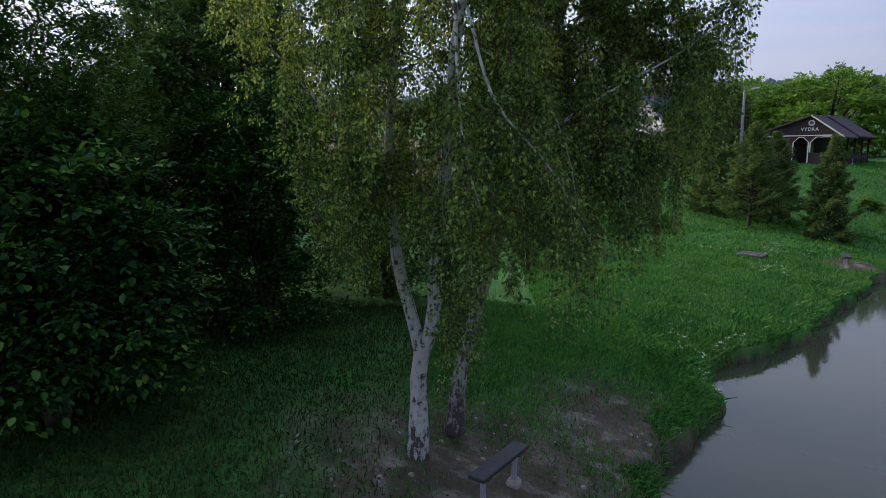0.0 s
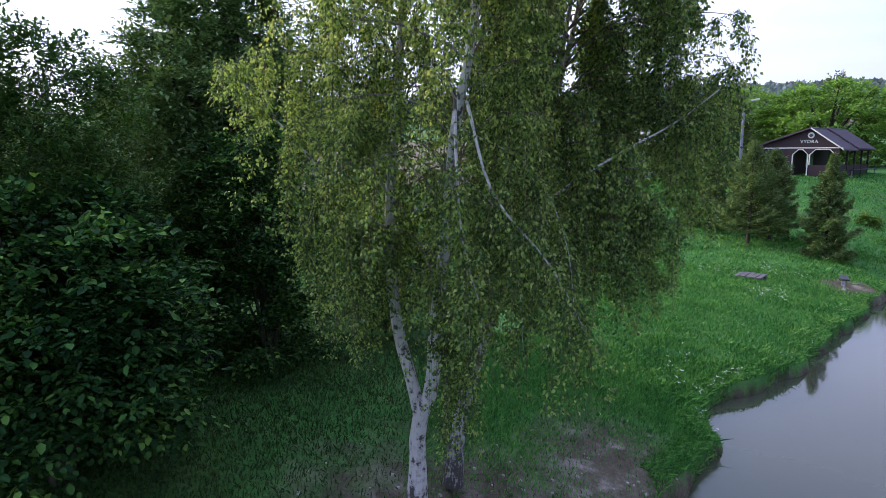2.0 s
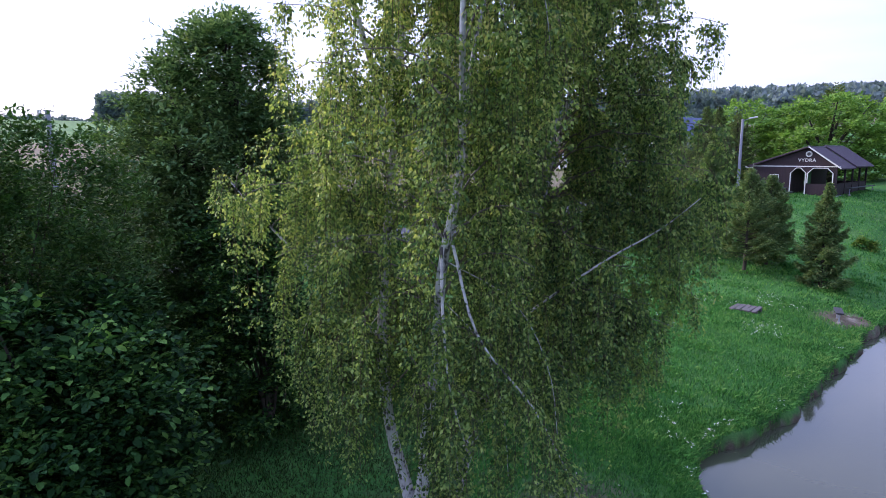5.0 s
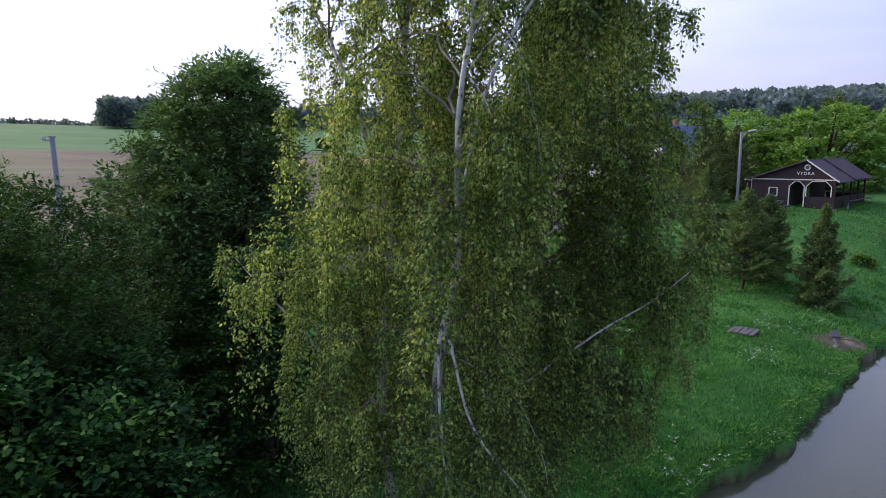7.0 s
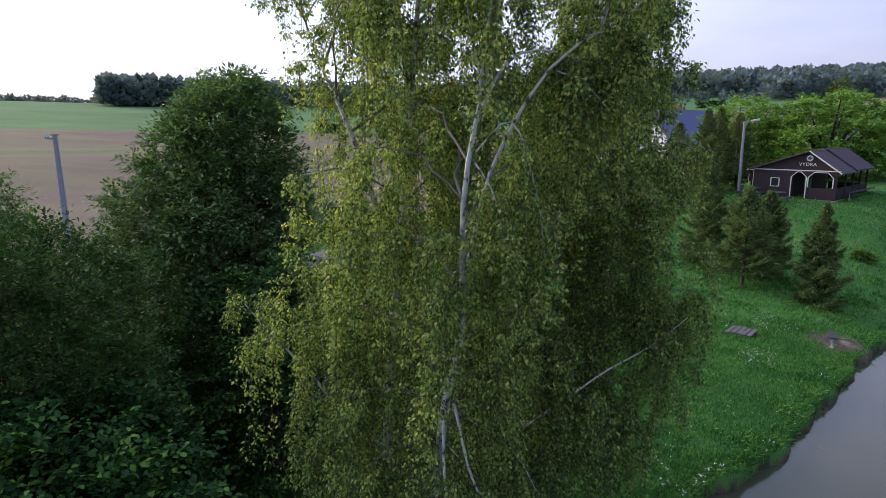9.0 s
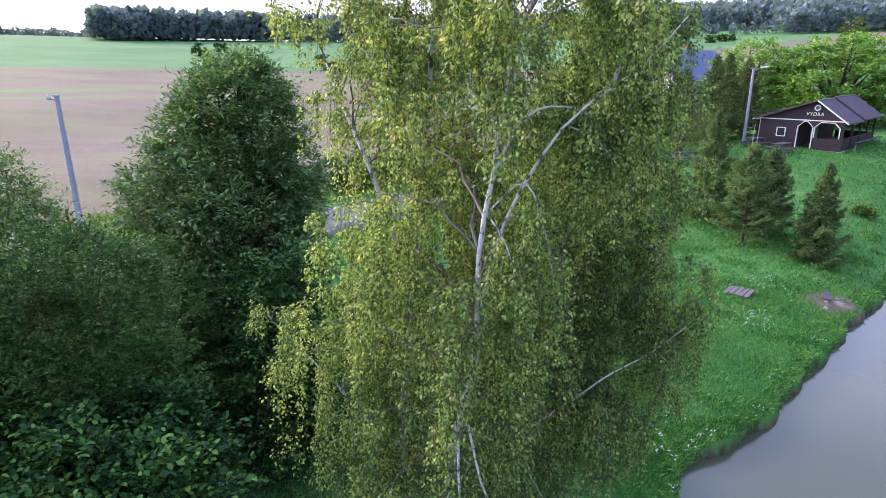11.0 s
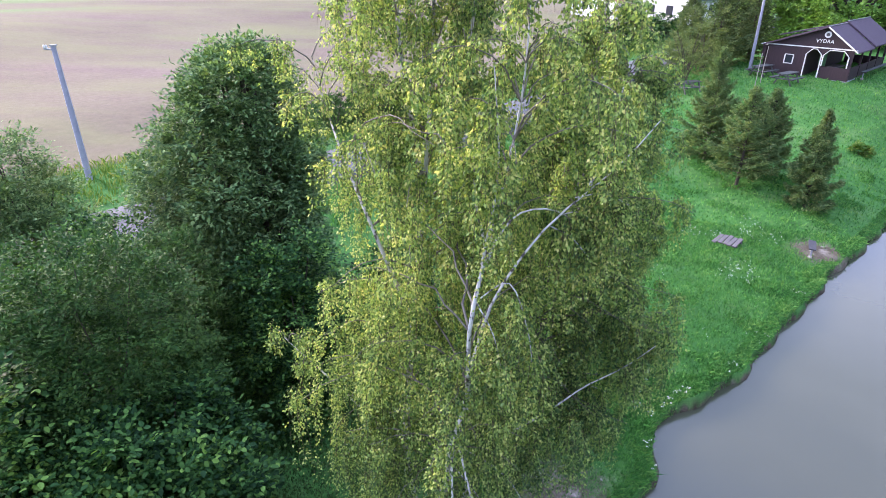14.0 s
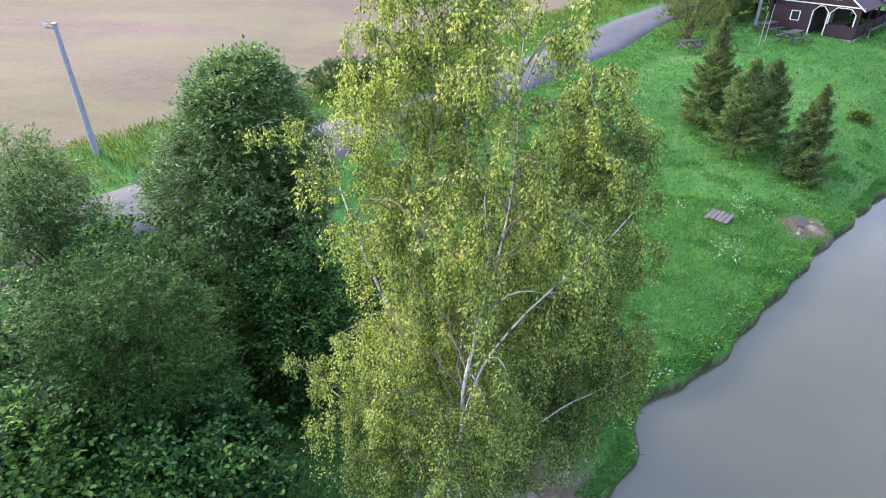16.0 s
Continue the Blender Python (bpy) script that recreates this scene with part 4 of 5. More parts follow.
birch_b = thing("birch_tree", (0.13, 8.1, ground_z(0.13, 8.1) - 0.05), "second weeping birch leaning over the lawn, cool green leaves", "birch tree", "weeping birches")
birch(birch_b,
      [([(0.13, 8.1, -0.1), (0.22, 8.08, 0.87), (0.42, 8.06, 1.65), (0.9, 8.15, 3.2), (1.35, 8.3, 5.0), (1.7, 8.4, 7.0), (2.0, 8.4, 9.0), (2.1, 8.4, 10.2)], 0.1, 0.008, 2.3, 112),
       ([(1.2, 8.2, 4.4), (1.6, 8.55, 5.8), (2.0, 8.8, 7.4), (2.3, 8.85, 8.3), (2.65, 8.85, 9.4)], 0.04, 0.006, 4.4, 56)],
      [([(0.9, 8.1, 3.2), (1.8, 8.5, 3.75), (2.45, 8.5, 3.9), (2.85, 8.5, 3.75)], 0.0172, 0.004), ([(1.0, 8.1, 3.6), (1.7, 8.9, 4.2), (2.4, 9.1, 4.4), (2.95, 9.0, 4.3)], 0.0172, 0.004),
       ([(1.1, 7.2, 3.9), (1.75, 7.3, 4.35), (2.21, 7.5, 4.6), (2.84, 7.6, 4.95), (3.3, 7.7, 5.3)], 0.0185, 0.006)],
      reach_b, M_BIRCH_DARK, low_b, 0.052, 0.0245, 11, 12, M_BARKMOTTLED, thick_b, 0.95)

# bushes and trees on the shaded side
HAZEL_LABEL, SHADE_LABEL = "dense dark green hazel bush with large leaves", "dark shaded bush under the larger trees"
for at, lobes, count, size, label, seed in (
        ((-4.95, 7.2), heap(1.6, 1.45, 3.7, 26, 4, 0.26, 0.34), 38000, 0.11, HAZEL_LABEL, 21),
        ((-7.6, 6.6), heap(1.7, 1.6, 4.4, 22, 6, 0.2, 0.38), 34000, 0.11, HAZEL_LABEL, 23),
        ((-3.9, 12.1), heap(1.5, 1.5, 4.4, 14, 9, 0.1, 0.46), 26000, 0.1, SHADE_LABEL, 26),
        ((-8.6, 12.8), heap(1.9, 1.6, 4.0, 13, 12, 0.1, 0.48), 24000, 0.11, SHADE_LABEL, 28),
        ((-9.8, 8.6), heap(2.0, 2.0, 4.8, 13, 13, 0.1, 0.48), 22000, 0.125, HAZEL_LABEL, 29),
        ((-1.7, 14.9), heap(1.4, 1.4, 3.4, 11, 14, 0.1, 0.48), 14000, 0.11, SHADE_LABEL, 30)):
    broadleaf("hazel_bush", at, lobes, count, size, M_HAZEL, label, "bush", 6, 0.72, 0.26, 9, "hazel bushes", seed, seed < 24, jitter=0.2, up=0.25)
for at, lobes, count, seed in (((-6.4, 8.5), heap(2.0, 1.7, 5.5, 34, 5, 0.12, 0.38) + [((-0.1, 0.1, 5.2), (0.9, 0.8, 0.7)), ((0.8, 0.2, 4.9), (0.8, 0.7, 0.7)), ((-0.9, 0.1, 5.0), (0.8, 0.8, 0.7))], 104000, 24), ((-6.9, 11.2), heap(1.9, 1.6, 4.8, 24, 7, 0.1, 0.42), 46000, 22)):
    broadleaf("willow_bush", at, lobes, count * 4 // 5, 0.085, M_WILLOW, "soft fresh-green willow bush with narrow leaves", "bush", 6, 0.5, 0.23, 9, "willow bushes", seed, False, 0.03, 0.6, 0.2, 0.3)
broadleaf("maple_tree", (-5.5, 14.4), profiled([(z - ground_z(-5.5, 14.4), w, x + 5.5, 0) for z, w, x in ((2.0, 1.7, -5.8), (3.5, 2.3, -5.9), (5.0, 2.35, -5.95), (5.8, 2.2, -5.85), (6.8, 1.85, -5.75), (7.6, 1.45, -5.5), (8.2, 0.85, -5.3), (8.75, 0.12, -4.95))], 84, 0.72, 8)
          + [((-0.35, 0, 2.4), (1.6, 1.6, 1.9)), ((-0.3, 0, 4.5), (1.6, 1.4, 1.5)), ((0.0, 0, 6.0), (0.9, 0.8, 1.0))], 120000, 0.13, M_MAPLE, "rounded dark green deciduous tree by the road", "tree", 1, 0.5, 0.26, 9, "", 25, False, 0.13, 0.4, 0.22)
broadleaf("ash_tree", (-11.9, 14.3), heap(1.9, 1.9, 5.4, 26, 10, 0.1, 0.36, 0.4), 36000, 0.125, M_MAPLE, "slender young ash tree with sparse crown", "tree", 1, 0.4, 0.3, 9, "", 27, False, 0.07)

# spruces on the lawn
conifer("spruce", (13.6, 34.2), 6.3, 1.5, "young green spruce on the lawn, bushy to the ground", None, 1, 22000, "young spruces", 0.15, 0.17)
conifer("spruce", (14.2, 30.75), 5.2, 1.6, "young green spruce with a thin top and a bare foot", None, 2, 18000, "young spruces", 0.6, 0.17)
conifer("spruce", (16.0, 32.3), 4.7, 1.6, "dense dark young spruce on the lawn", None, 3, 19000, "young spruces", 0.3, 0.17)
conifer("spruce", (16.75, 28.6), 4.9, 1.2, "narrow young spruce with brownish needle tips", None, 4, 18000, "young spruces", 0.1, 0.17)
conifer("spruce", (28.6, 40.5), 3.2, 1.2, "small spruce at the edge of the lawn", None, 5, 4000, "young spruces", 0.1, 0.17)

# trees and shrubs round the hut
broadleaf("walnut_tree", (37.5, 66), heap(6.5, 6, 8.3, 30, 31, 0.1, 0.36), 36000, 0.3, M_WALNUT, "large bright green leafy tree behind the hut", "tree", 1, 0.75, 0.5, 8, "", 31, False, 0.3)
broadleaf("walnut_tree", (30, 70), heap(4.5, 4.5, 8.3, 22, 32, 0.1, 0.36), 18000, 0.3, M_WALNUT, "large bright green leafy tree behind the hut", "tree", 1, 0.75, 0.5, 8, "", 32, False, 0.25)
broadleaf("oak_tree", (50, 66), heap(6.5, 6, 9.2, 24, 33, 0.1, 0.38), 22000, 0.26, M_OLIVE, "dark olive-green tree beside the hut", "tree", 1, 0.55, 0.5, 8, "", 33, False, 0.3)
broadleaf("oak_tree", (58, 58), heap(6.5, 6, 9, 20, 34, 0.1, 0.38), 16000, 0.28, M_OLIVE, "dark olive-green tree beside the hut", "tree", 1, 0.55, 0.5, 8, "", 34, False, 0.3)
broadleaf("larch", (47, 82.5), heap(2.2, 2.2, 11, 16, 39, 0.2, 0.4, 0.5), 6000, 0.4, M_OLIVE, "tall narrow larch above the other trees", "tree", 1, 0.5, 0.5, 8, "", 39, False, 0.2)
for i, (x, y, h, r) in enumerate(((20.3, 53.5, 7.2, 2.0), (22.2, 55.8, 7.4, 2.1), (24.6, 57.5, 6.8, 2.2), (18.4, 55, 6.2, 2.0))):
    conifer("thuja", (x, y), h, r, "dense upright thuja beside the lamp post", M_THUJA, 40 + i, 9000, "thuja row", 0.1, 0.26)
broadleaf("willow_shrub", (16.3, 48.3), heap(2.2, 2.2, 4.8, 11, 35, 0.1, 0.45), 9000, 0.14, M_OLIVE, "olive-green shrub at the road's edge", "shrub", 5, 0.4, 0.35, 9, "", 35, False)
broadleaf("willow_shrub", (18.6, 51.3), heap(2.0, 2.0, 5.0, 11, 36, 0.1, 0.45), 8000, 0.14, M_OLIVE, "olive-green shrub at the road's edge", "shrub", 5, 0.4, 0.35, 9, "", 36, False)
for i, (x, y, r, h) in enumerate(((17.5, 70, 3, 2.2), (21.5, 73, 3, 2.4), (13, 66, 2.4, 1.8))):
    broadleaf("hedge", (x, y), heap(r, 1.6, h, 9, 50 + i, 0.1, 0.55), 4500, 0.22, M_HAZEL, "clipped green hedge in front of the white house", "hedge", 4, 0.7, 0.3, 8, "hedges", 50 + i)
for i, (x, y, r, h) in enumerate(((-7.9, 34.7, 1.5, 2.0), (-6.4, 35.9, 1.4, 1.8), (-5.0, 37.6, 1.2, 1.5))):
    broadleaf("verge_bush", (x, y), heap(r, r, h, 9, 56 + i, 0.1, 0.5), 6000, 0.12, M_WILLOW, "low green bush on the field verge", "bush", 4, 0.5, 0.2, 8, "verge bushes", 56 + i)
broadleaf("dock_plant", (23.1, 35.5), heap(0.55, 0.5, 0.7, 7, 60, 0.1, 0.5), 700, 0.2, M_REED, "leafy pale-flowered weed clump on the lawn", "plant", 4, 0.5, 0.1, 6, "", 60, True, 0.01)
for i, (x, y) in enumerate(((-40.3, 169.2), (-98.6, 222), (-96, 236), (113, 316), (107, 339), (120, 322), (126, 326))):
    broadleaf("field_bush", (x, y), heap(2.4, 2.4, 4.0 if i < 3 else 3, 7, 70 + i, 0.1, 0.5), 900, 0.7, M_HAZEL, "lone dark bush at a field's edge", "bush", 3, 0.7, 0.5, 6, "field bushes", 70 + i)


def forest(name, spots, height, label, seed):
    """A far wood: many pointed and rounded crowns of leaf clumps, in one object."""
    rng = np.random.default_rng(seed)
    P, A, F, L = [], [], [], []
    heights = ground_zs(*np.array(spots).T)
    for i, (x, y) in enumerate(spots):
        h = height * rng.uniform(0.75, 1.2)
        z0 = heights[i]
        n = 32
        f = rng.uniform(0.08, 1.0, n)
        r = h * (0.2 if rng.uniform() < 0.6 else 0.27) * np.sqrt(np.clip(1.02 - f, 0, 1)) * rng.uniform(0.6, 1.0, n)
        az = rng.uniform(0, 2 * math.pi, n)
        P.append(np.stack([x + r * np.cos(az), y + r * np.sin(az), z0 + f * h], 1))
        A.append(np.stack([np.cos(az) * 0.6, np.sin(az) * 0.6, rng.uniform(-0.2, 1.2, n)], 1))
        F.append(np.stack([np.cos(az), np.sin(az), np.full(n, 0.6)], 1) + rng.normal(0, 0.3, (n, 3)))
        L.append(rng.uniform(0.18, 0.32, n) * h)
    me = leaf_mesh(name, np.concatenate(P), np.concatenate(A), np.concatenate(F), np.concatenate(L), M_FAR_HAZE, 0.9, 0.1)
    tagged(new(name, me), label, "forest", "", "stuff")


def wood_spots(rng, phi0, phi1, d0, d1, n, edge=0.0):
    out = []
    for _ in range(n):
        phi = radians(rng.uniform(phi0, phi1))
        d = d0 + (d1 - d0) * rng.uniform() ** 1.5 + edge * math.sin(phi * 14)
        out.append((d * math.sin(phi), d * math.cos(phi)))
    return out


wood = np.random.default_rng(5)
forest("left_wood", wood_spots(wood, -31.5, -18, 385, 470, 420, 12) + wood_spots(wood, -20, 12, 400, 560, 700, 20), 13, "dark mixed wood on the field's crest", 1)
forest("far_wood", wood_spots(wood, -62, -28, 850, 1000, 700, 25), 13, "distant line of woods, blue haze in its leaf colour", 2)
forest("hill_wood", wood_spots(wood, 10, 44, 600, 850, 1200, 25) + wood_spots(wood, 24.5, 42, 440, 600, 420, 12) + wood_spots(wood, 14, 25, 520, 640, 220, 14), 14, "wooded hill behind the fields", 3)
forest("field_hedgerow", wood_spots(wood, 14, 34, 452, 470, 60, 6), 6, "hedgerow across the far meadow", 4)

# ---- hut ----
HUT_DIR, HUT_BACK = Vector((-0.728, 0.685, 0)), Vector((0.685, 0.728, 0))


def build_hut():
    """A dark stained hut with an off-centre gable, a door arch, an open porch corner and white trim. Local x runs along the front to its left end, y to the back."""
    turn = math.degrees(math.atan2(HUT_BACK.y, HUT_BACK.x)) - 90
    x0, y0 = 27.35, 46.35
    W, D, EAVE, RISE, APEX, PORCH, T = 5.9, 9.6, 2.25, 1.4, 1.95, 3.1, 0.12
    hut = thing("wooden_hut", (x0, y0, 2.85), "dark brown timber hut with white trim, purple-brown roof and open porch", "hut", "", "", turn)
    # local axes: +x points to the hut's own right (negative HUT_DIR), so the front runs from x = 0 down to -W

    def wallplate(name, pts, thick, mat, label=""):
        """An upright plate in the front plane (y), outline in x, z."""
        bm = bmesh.new()
        f = [bm.verts.new((x, 0, z)) for x, z in pts]
        b = [bm.verts.new((x, thick, z)) for x, z in pts]
        n = len(pts)
        bm.faces.new(f)
        bm.faces.new(b[::-1])
        for i in range(n):
            bm.faces.new((f[i], b[i], b[(i + 1) % n], f[(i + 1) % n]))
        bmesh.ops.recalc_face_normals(bm, faces=bm.faces)
        return part(name, bm, mat, hut, label)

    part("foundation", box((W + 0.1, D + 0.1, 0.5), (-W / 2, D / 2, -0.19)), M_CONCRETE, hut)
    wl = W - PORCH
    # front: window wall, gable
    win = (-W + 1.35, -W + 1.95, 0.95, 1.6)
    wallplate("front_wall", [(-W, 0.06), (win[0], 0.06), (win[0], EAVE), (-W, EAVE)], T, M_HUTWALL)
    wallplate("front_wall", [(win[1], 0.06), (-PORCH, 0.06), (-PORCH, EAVE), (win[1], EAVE)], T, M_HUTWALL)
    wallplate("front_wall", [(win[0], 0.06), (win[1], 0.06), (win[1], win[2]), (win[0], win[2])], T, M_HUTWALL)
    wallplate("front_wall", [(win[0], win[3]), (win[1], win[3]), (win[1], EAVE), (win[0], EAVE)], T, M_HUTWALL)
    wallplate("gable", [(-W, EAVE + 0.003), (0, EAVE + 0.003), (-APEX, EAVE + RISE)], T, M_HUTWALL, "dark boarded gable with white lettering")
    window = part("window", box((0.6, 0.03, 0.65), ((win[0] + win[1]) / 2, 0.07, (win[2] + win[3]) / 2)), M_GLASS, hut, "small square window with white frame")
    for a, b in (((win[0], win[2]), (win[1], win[2])), ((win[1], win[2]), (win[1], win[3])), ((win[1], win[3]), (win[0], win[3])), ((win[0], win[3]), (win[0], win[2]))):
        part("window_frame", beam((a[0], -0.02, a[1]), (b[0], -0.02, b[1]), 0.07, 0.05), M_WHITE, window)
    # arches in the porch front: corner fillets and white outlines
    door_l, door_r = -PORCH, -PORCH + 1.05
    gap_l, gap_r = door_r + 0.12, -0.25

    def arch(l, r, low):
        c = 0.38
        top = EAVE - 0.12
        wallplate("arch_corner", [(l, top - c), (l + c, top), (l + c, EAVE), (l, EAVE)], T, M_HUTWALL)
        wallplate("arch_corner", [(r, top - c), (r, EAVE), (r - c, EAVE), (r - c, top)], T, M_HUTWALL)
        wallplate("arch_head", [(l + c, top), (r - c, top), (r - c, EAVE), (l + c, EAVE)], T, M_HUTWALL)
        for a, b in (((l, low), (l, top - c)), ((l, top - c), (l + c, top)), ((l + c, top), (r - c, top)), ((r - c, top), (r, top - c)), ((r, top - c), (r, low))):
            part("arch_trim", beam((a[0], -0.03, a[1]), (b[0], -0.03, b[1]), 0.075, 0.05), M_WHITE, hut)

    arch(door_l, door_r, 0.06)
    arch(gap_l, gap_r, 0.98)
    wallplate("arch_post", [(door_r, 0.06), (gap_l, 0.06), (gap_l, EAVE), (door_r, EAVE)], T, M_HUTWALL)
    wallplate("corner_post", [(gap_r, 0.06), (0, 0.06), (0, EAVE), (gap_r, EAVE)], T, M_HUTWALL)
    wallplate("porch_railing", [(gap_l, 0.06), (gap_r, 0.06), (gap_r, 0.95), (gap_l, 0.95)], 0.06, M_HUTWALL)
    part("doorstep", box((1.0, 0.5, 0.12), ((door_l + door_r) / 2, -0.28, 0.03)), M_CONCRETE, hut)
    # long sides, back, inner wall
    part("side_wall", box((T, D - T, EAVE - 0.06), (-W + T / 2, D / 2 + T / 2, EAVE / 2 + 0.03)), M_HUTWALL, hut)
    part("back_wall", box((W - PORCH, T, EAVE - 0.06), (-W / 2 - PORCH / 2 + T / 2, D - T / 2, EAVE / 2 + 0.03)), M_HUTWALL, hut)
    part("porch_railing", box((PORCH - 0.4, 0.06, 0.85), (-PORCH / 2, D - 0.1, 0.5)), M_HUTWALL, hut)
    part("inner_wall", box((T, D - 2 * T, EAVE - 0.06), (-PORCH, D / 2 + T / 2, EAVE / 2 + 0.03)), M_HUTDARK, hut)
    for i in range(5):
        y = 0.35 + (D - 0.6) * i / 4
        if i:
            part("porch_post", box((0.13, 0.13, EAVE - 0.07), (-0.08, y, EAVE / 2 + 0.03), bevel=0.01), M_HUTWALL, hut)
    for i in range(4):
        y = 0.35 + (D - 0.6) * (i + 0.5) / 4
        part("porch_railing", box((0.05, (D - 0.6) / 4 - 0.14, 0.85), (-0.08, y, 0.5)), M_HUTWALL, hut)
        part("hand_rail", box((0.1, (D - 0.6) / 4 - 0.14, 0.05), (-0.08, y, 0.955)), M_HUTDARK, hut)
    part("top_beam", box((0.14, D - 0.3, 0.16), (-0.08, D / 2 + 0.1, EAVE - 0.09)), M_HUTWALL, hut)
    part("porch_table", box((0.8, 1.6, 0.06), (-1.5, 2.2, 0.8)), M_GREYWOOD, hut)
    part("cloth", box((0.5, 0.02, 1.1), (-2.35, 1.6, 1.35)), M_GREENCLOTH, hut, "hanging green cloth in the porch")
    # roof: two pitches in two lengths with a small step between them
    over, th = 0.32, 0.09
    sr, sl = RISE / APEX, RISE / (W - APEX)

    def pitch(ya, yb, lift, name="roof"):
        zr = EAVE + RISE + 0.11 + lift
        part(name, slab([(-APEX, ya, zr), (over, ya, zr - (APEX + over) * sr), (over, yb, zr - (APEX + over) * sr), (-APEX, yb, zr)], th), M_HUTROOF, hut, "purple-brown felt roof pitch")
        part(name, slab([(-APEX, yb, zr - 0.004), (-W - over, yb, zr - (W - APEX + over) * sl), (-W - over, ya, zr - (W - APEX + over) * sl), (-APEX, ya, zr - 0.004)], th), M_HUTROOF, hut, "purple-brown felt roof pitch")
        part("ridge_cap", beam((-APEX, ya, zr + 0.02), (-APEX, yb, zr + 0.02), 0.08, 0.05), M_STEEL, hut)
        for a, b in (((-APEX, zr), (over, zr - (APEX + over) * sr)), ((-APEX, zr), (-W - over, zr - (W - APEX + over) * sl))):
            part("verge_board", beam((a[0], ya - 0.025, a[1] - 0.03), (b[0], ya - 0.025, b[1] - 0.03), 0.04, 0.09), M_WHITE if lift == 0 and b[0] > 0 else M_HUTROOF, hut)

    pitch(-0.3, D * 0.42, 0.0)
    pitch(D * 0.42 + 0.01, D + 0.35, 0.12)
    part("rear_roof", slab([(-W - 1.5, D * 0.62, EAVE + 0.15), (-W + 2.0, D * 0.62, EAVE + 1.05), (-W + 2.0, D + 0.3, EAVE + 1.05), (-W - 1.5, D + 0.3, EAVE + 0.15)], 0.09), M_HUTROOF, hut, "lower roof over the rear part")
    part("front_trim", beam((-W, -0.035, EAVE), (0.2, -0.035, EAVE), 0.04, 0.08), M_WHITE, hut)
    # emblem and the hut's name
    bm = bmesh.new()
    bmesh.ops.create_cone(bm, cap_ends=True, segments=24, radius1=0.23, radius2=0.22, depth=0.05)
    bmesh.ops.transform(bm, matrix=pose(-APEX, -0.03, EAVE + 0.93, 90, 0, 0), verts=bm.verts)
    badge = part("emblem", bm, M_WHITE, hut, "round white badge")
    bm = bmesh.new()
    bmesh.ops.create_cone(bm, cap_ends=True, segments=20, radius1=0.13, radius2=0.12, depth=0.05)
    bmesh.ops.transform(bm, matrix=pose(-APEX, -0.045, EAVE + 0.93, 90, 0, 0), verts=bm.verts)
    part("badge_centre", bm, M_GREYWOOD, badge)
    txt = bpy.data.curves.new("letters", "FONT")
    txt.body, txt.size, txt.extrude, txt.align_x, txt.space_character, txt.offset = "VYDRA", 0.34, 0.012, "CENTER", 1.15, 0.004
    txt.materials.append(M_WHITE)
    ob = new("lettering", txt)
    ob.parent = hut
    ob.matrix_basis = pose(-APEX - 0.1, -0.03, EAVE + 0.36, 90, 0, 0)
    tagged(ob, "white painted capital letters")
    return hut


build_hut()


def plank_bench(name, a, b, high, width, mat, label, group="", back=False):
    """A plank seat on two pairs of legs, from a to b."""
    mx, my = (a[0] + b[0]) / 2, (a[1] + b[1]) / 2
    L = math.hypot(b[0] - a[0], b[1] - a[1])
    turn = math.degrees(math.atan2(b[1] - a[1], b[0] - a[0]))
    ob = thing(name, (mx, my, ground_z(mx, my)), label, "bench", group, "", turn)
    part("seat", box((L, width, 0.05), (0, 0, high), bevel=0.008), mat, ob)
    for s in (-1, 1):
        leg = part("leg", box((0.05, 0.06, high + 0.15), (s * (L / 2 - 0.16), 0, high / 2 - 0.09), bevel=0.006), M_CONCRETE, ob)
        part("footing", box((0.2, 0.17, 0.13), (s * (L / 2 - 0.16), 0.01, -0.01), (0, 0, 14 * s), 0.035), M_STONE, leg, "pale stone footing")
        part("bracket", box((0.06, width * 0.85, 0.04), (s * (L / 2 - 0.16), 0, high - 0.045)), M_GREYWOOD, ob)
    return ob


plank_bench("bench", (0.41, 6.42), (0.99, 7.28), 0.45, 0.22, M_BENCH, "low dark plank bench on bare soil under the birch")
plank_bench("bench", (14.65, 23.4), (15.1, 24.35), 0.42, 0.28, M_BENCH, "low dark plank bench on a worn patch by the water")
plank_bench("bench", (28.9, 47.3), (34.0, 52.6), 0.5, 0.3, M_TABLE, "long dark plank bench along the hut's porch")


def picnic_table(at, turn):
    ob = thing("picnic_table", (at[0], at[1], ground_z(*at)), "dark weathered picnic table with fixed benches on the grass", "picnic table", "picnic tables", "", turn)
    for i in range(4):
        part("tabletop_plank", box((1.9, 0.16, 0.045), (0, -0.27 + 0.18 * i, 0.74), bevel=0.005), M_TABLE, ob)
    for s in (-1, 1):
        part("seat", box((1.9, 0.26, 0.045), (0, s * 0.72, 0.44), bevel=0.005), M_TABLE, ob)
        part("cross_bar", box((0.07, 1.6, 0.09), (s * 0.65, 0, 0.37)), M_TABLE, ob)
        for q in (-1, 1):
            part("leg", beam((s * 0.65 + 0.06, q * 0.62, -0.1), (s * 0.65 + 0.06, q * 0.22, 0.72), 0.06, 0.09), M_TABLE, ob)
    return ob


first_table = picnic_table((22.9, 46.0), 40)
for at, turn in (((22.2, 48.7), 35), ((16.0, 46.2), 20)):
    copy_thing(first_table, pose(*at, ground_z(*at), 0, 0, turn))

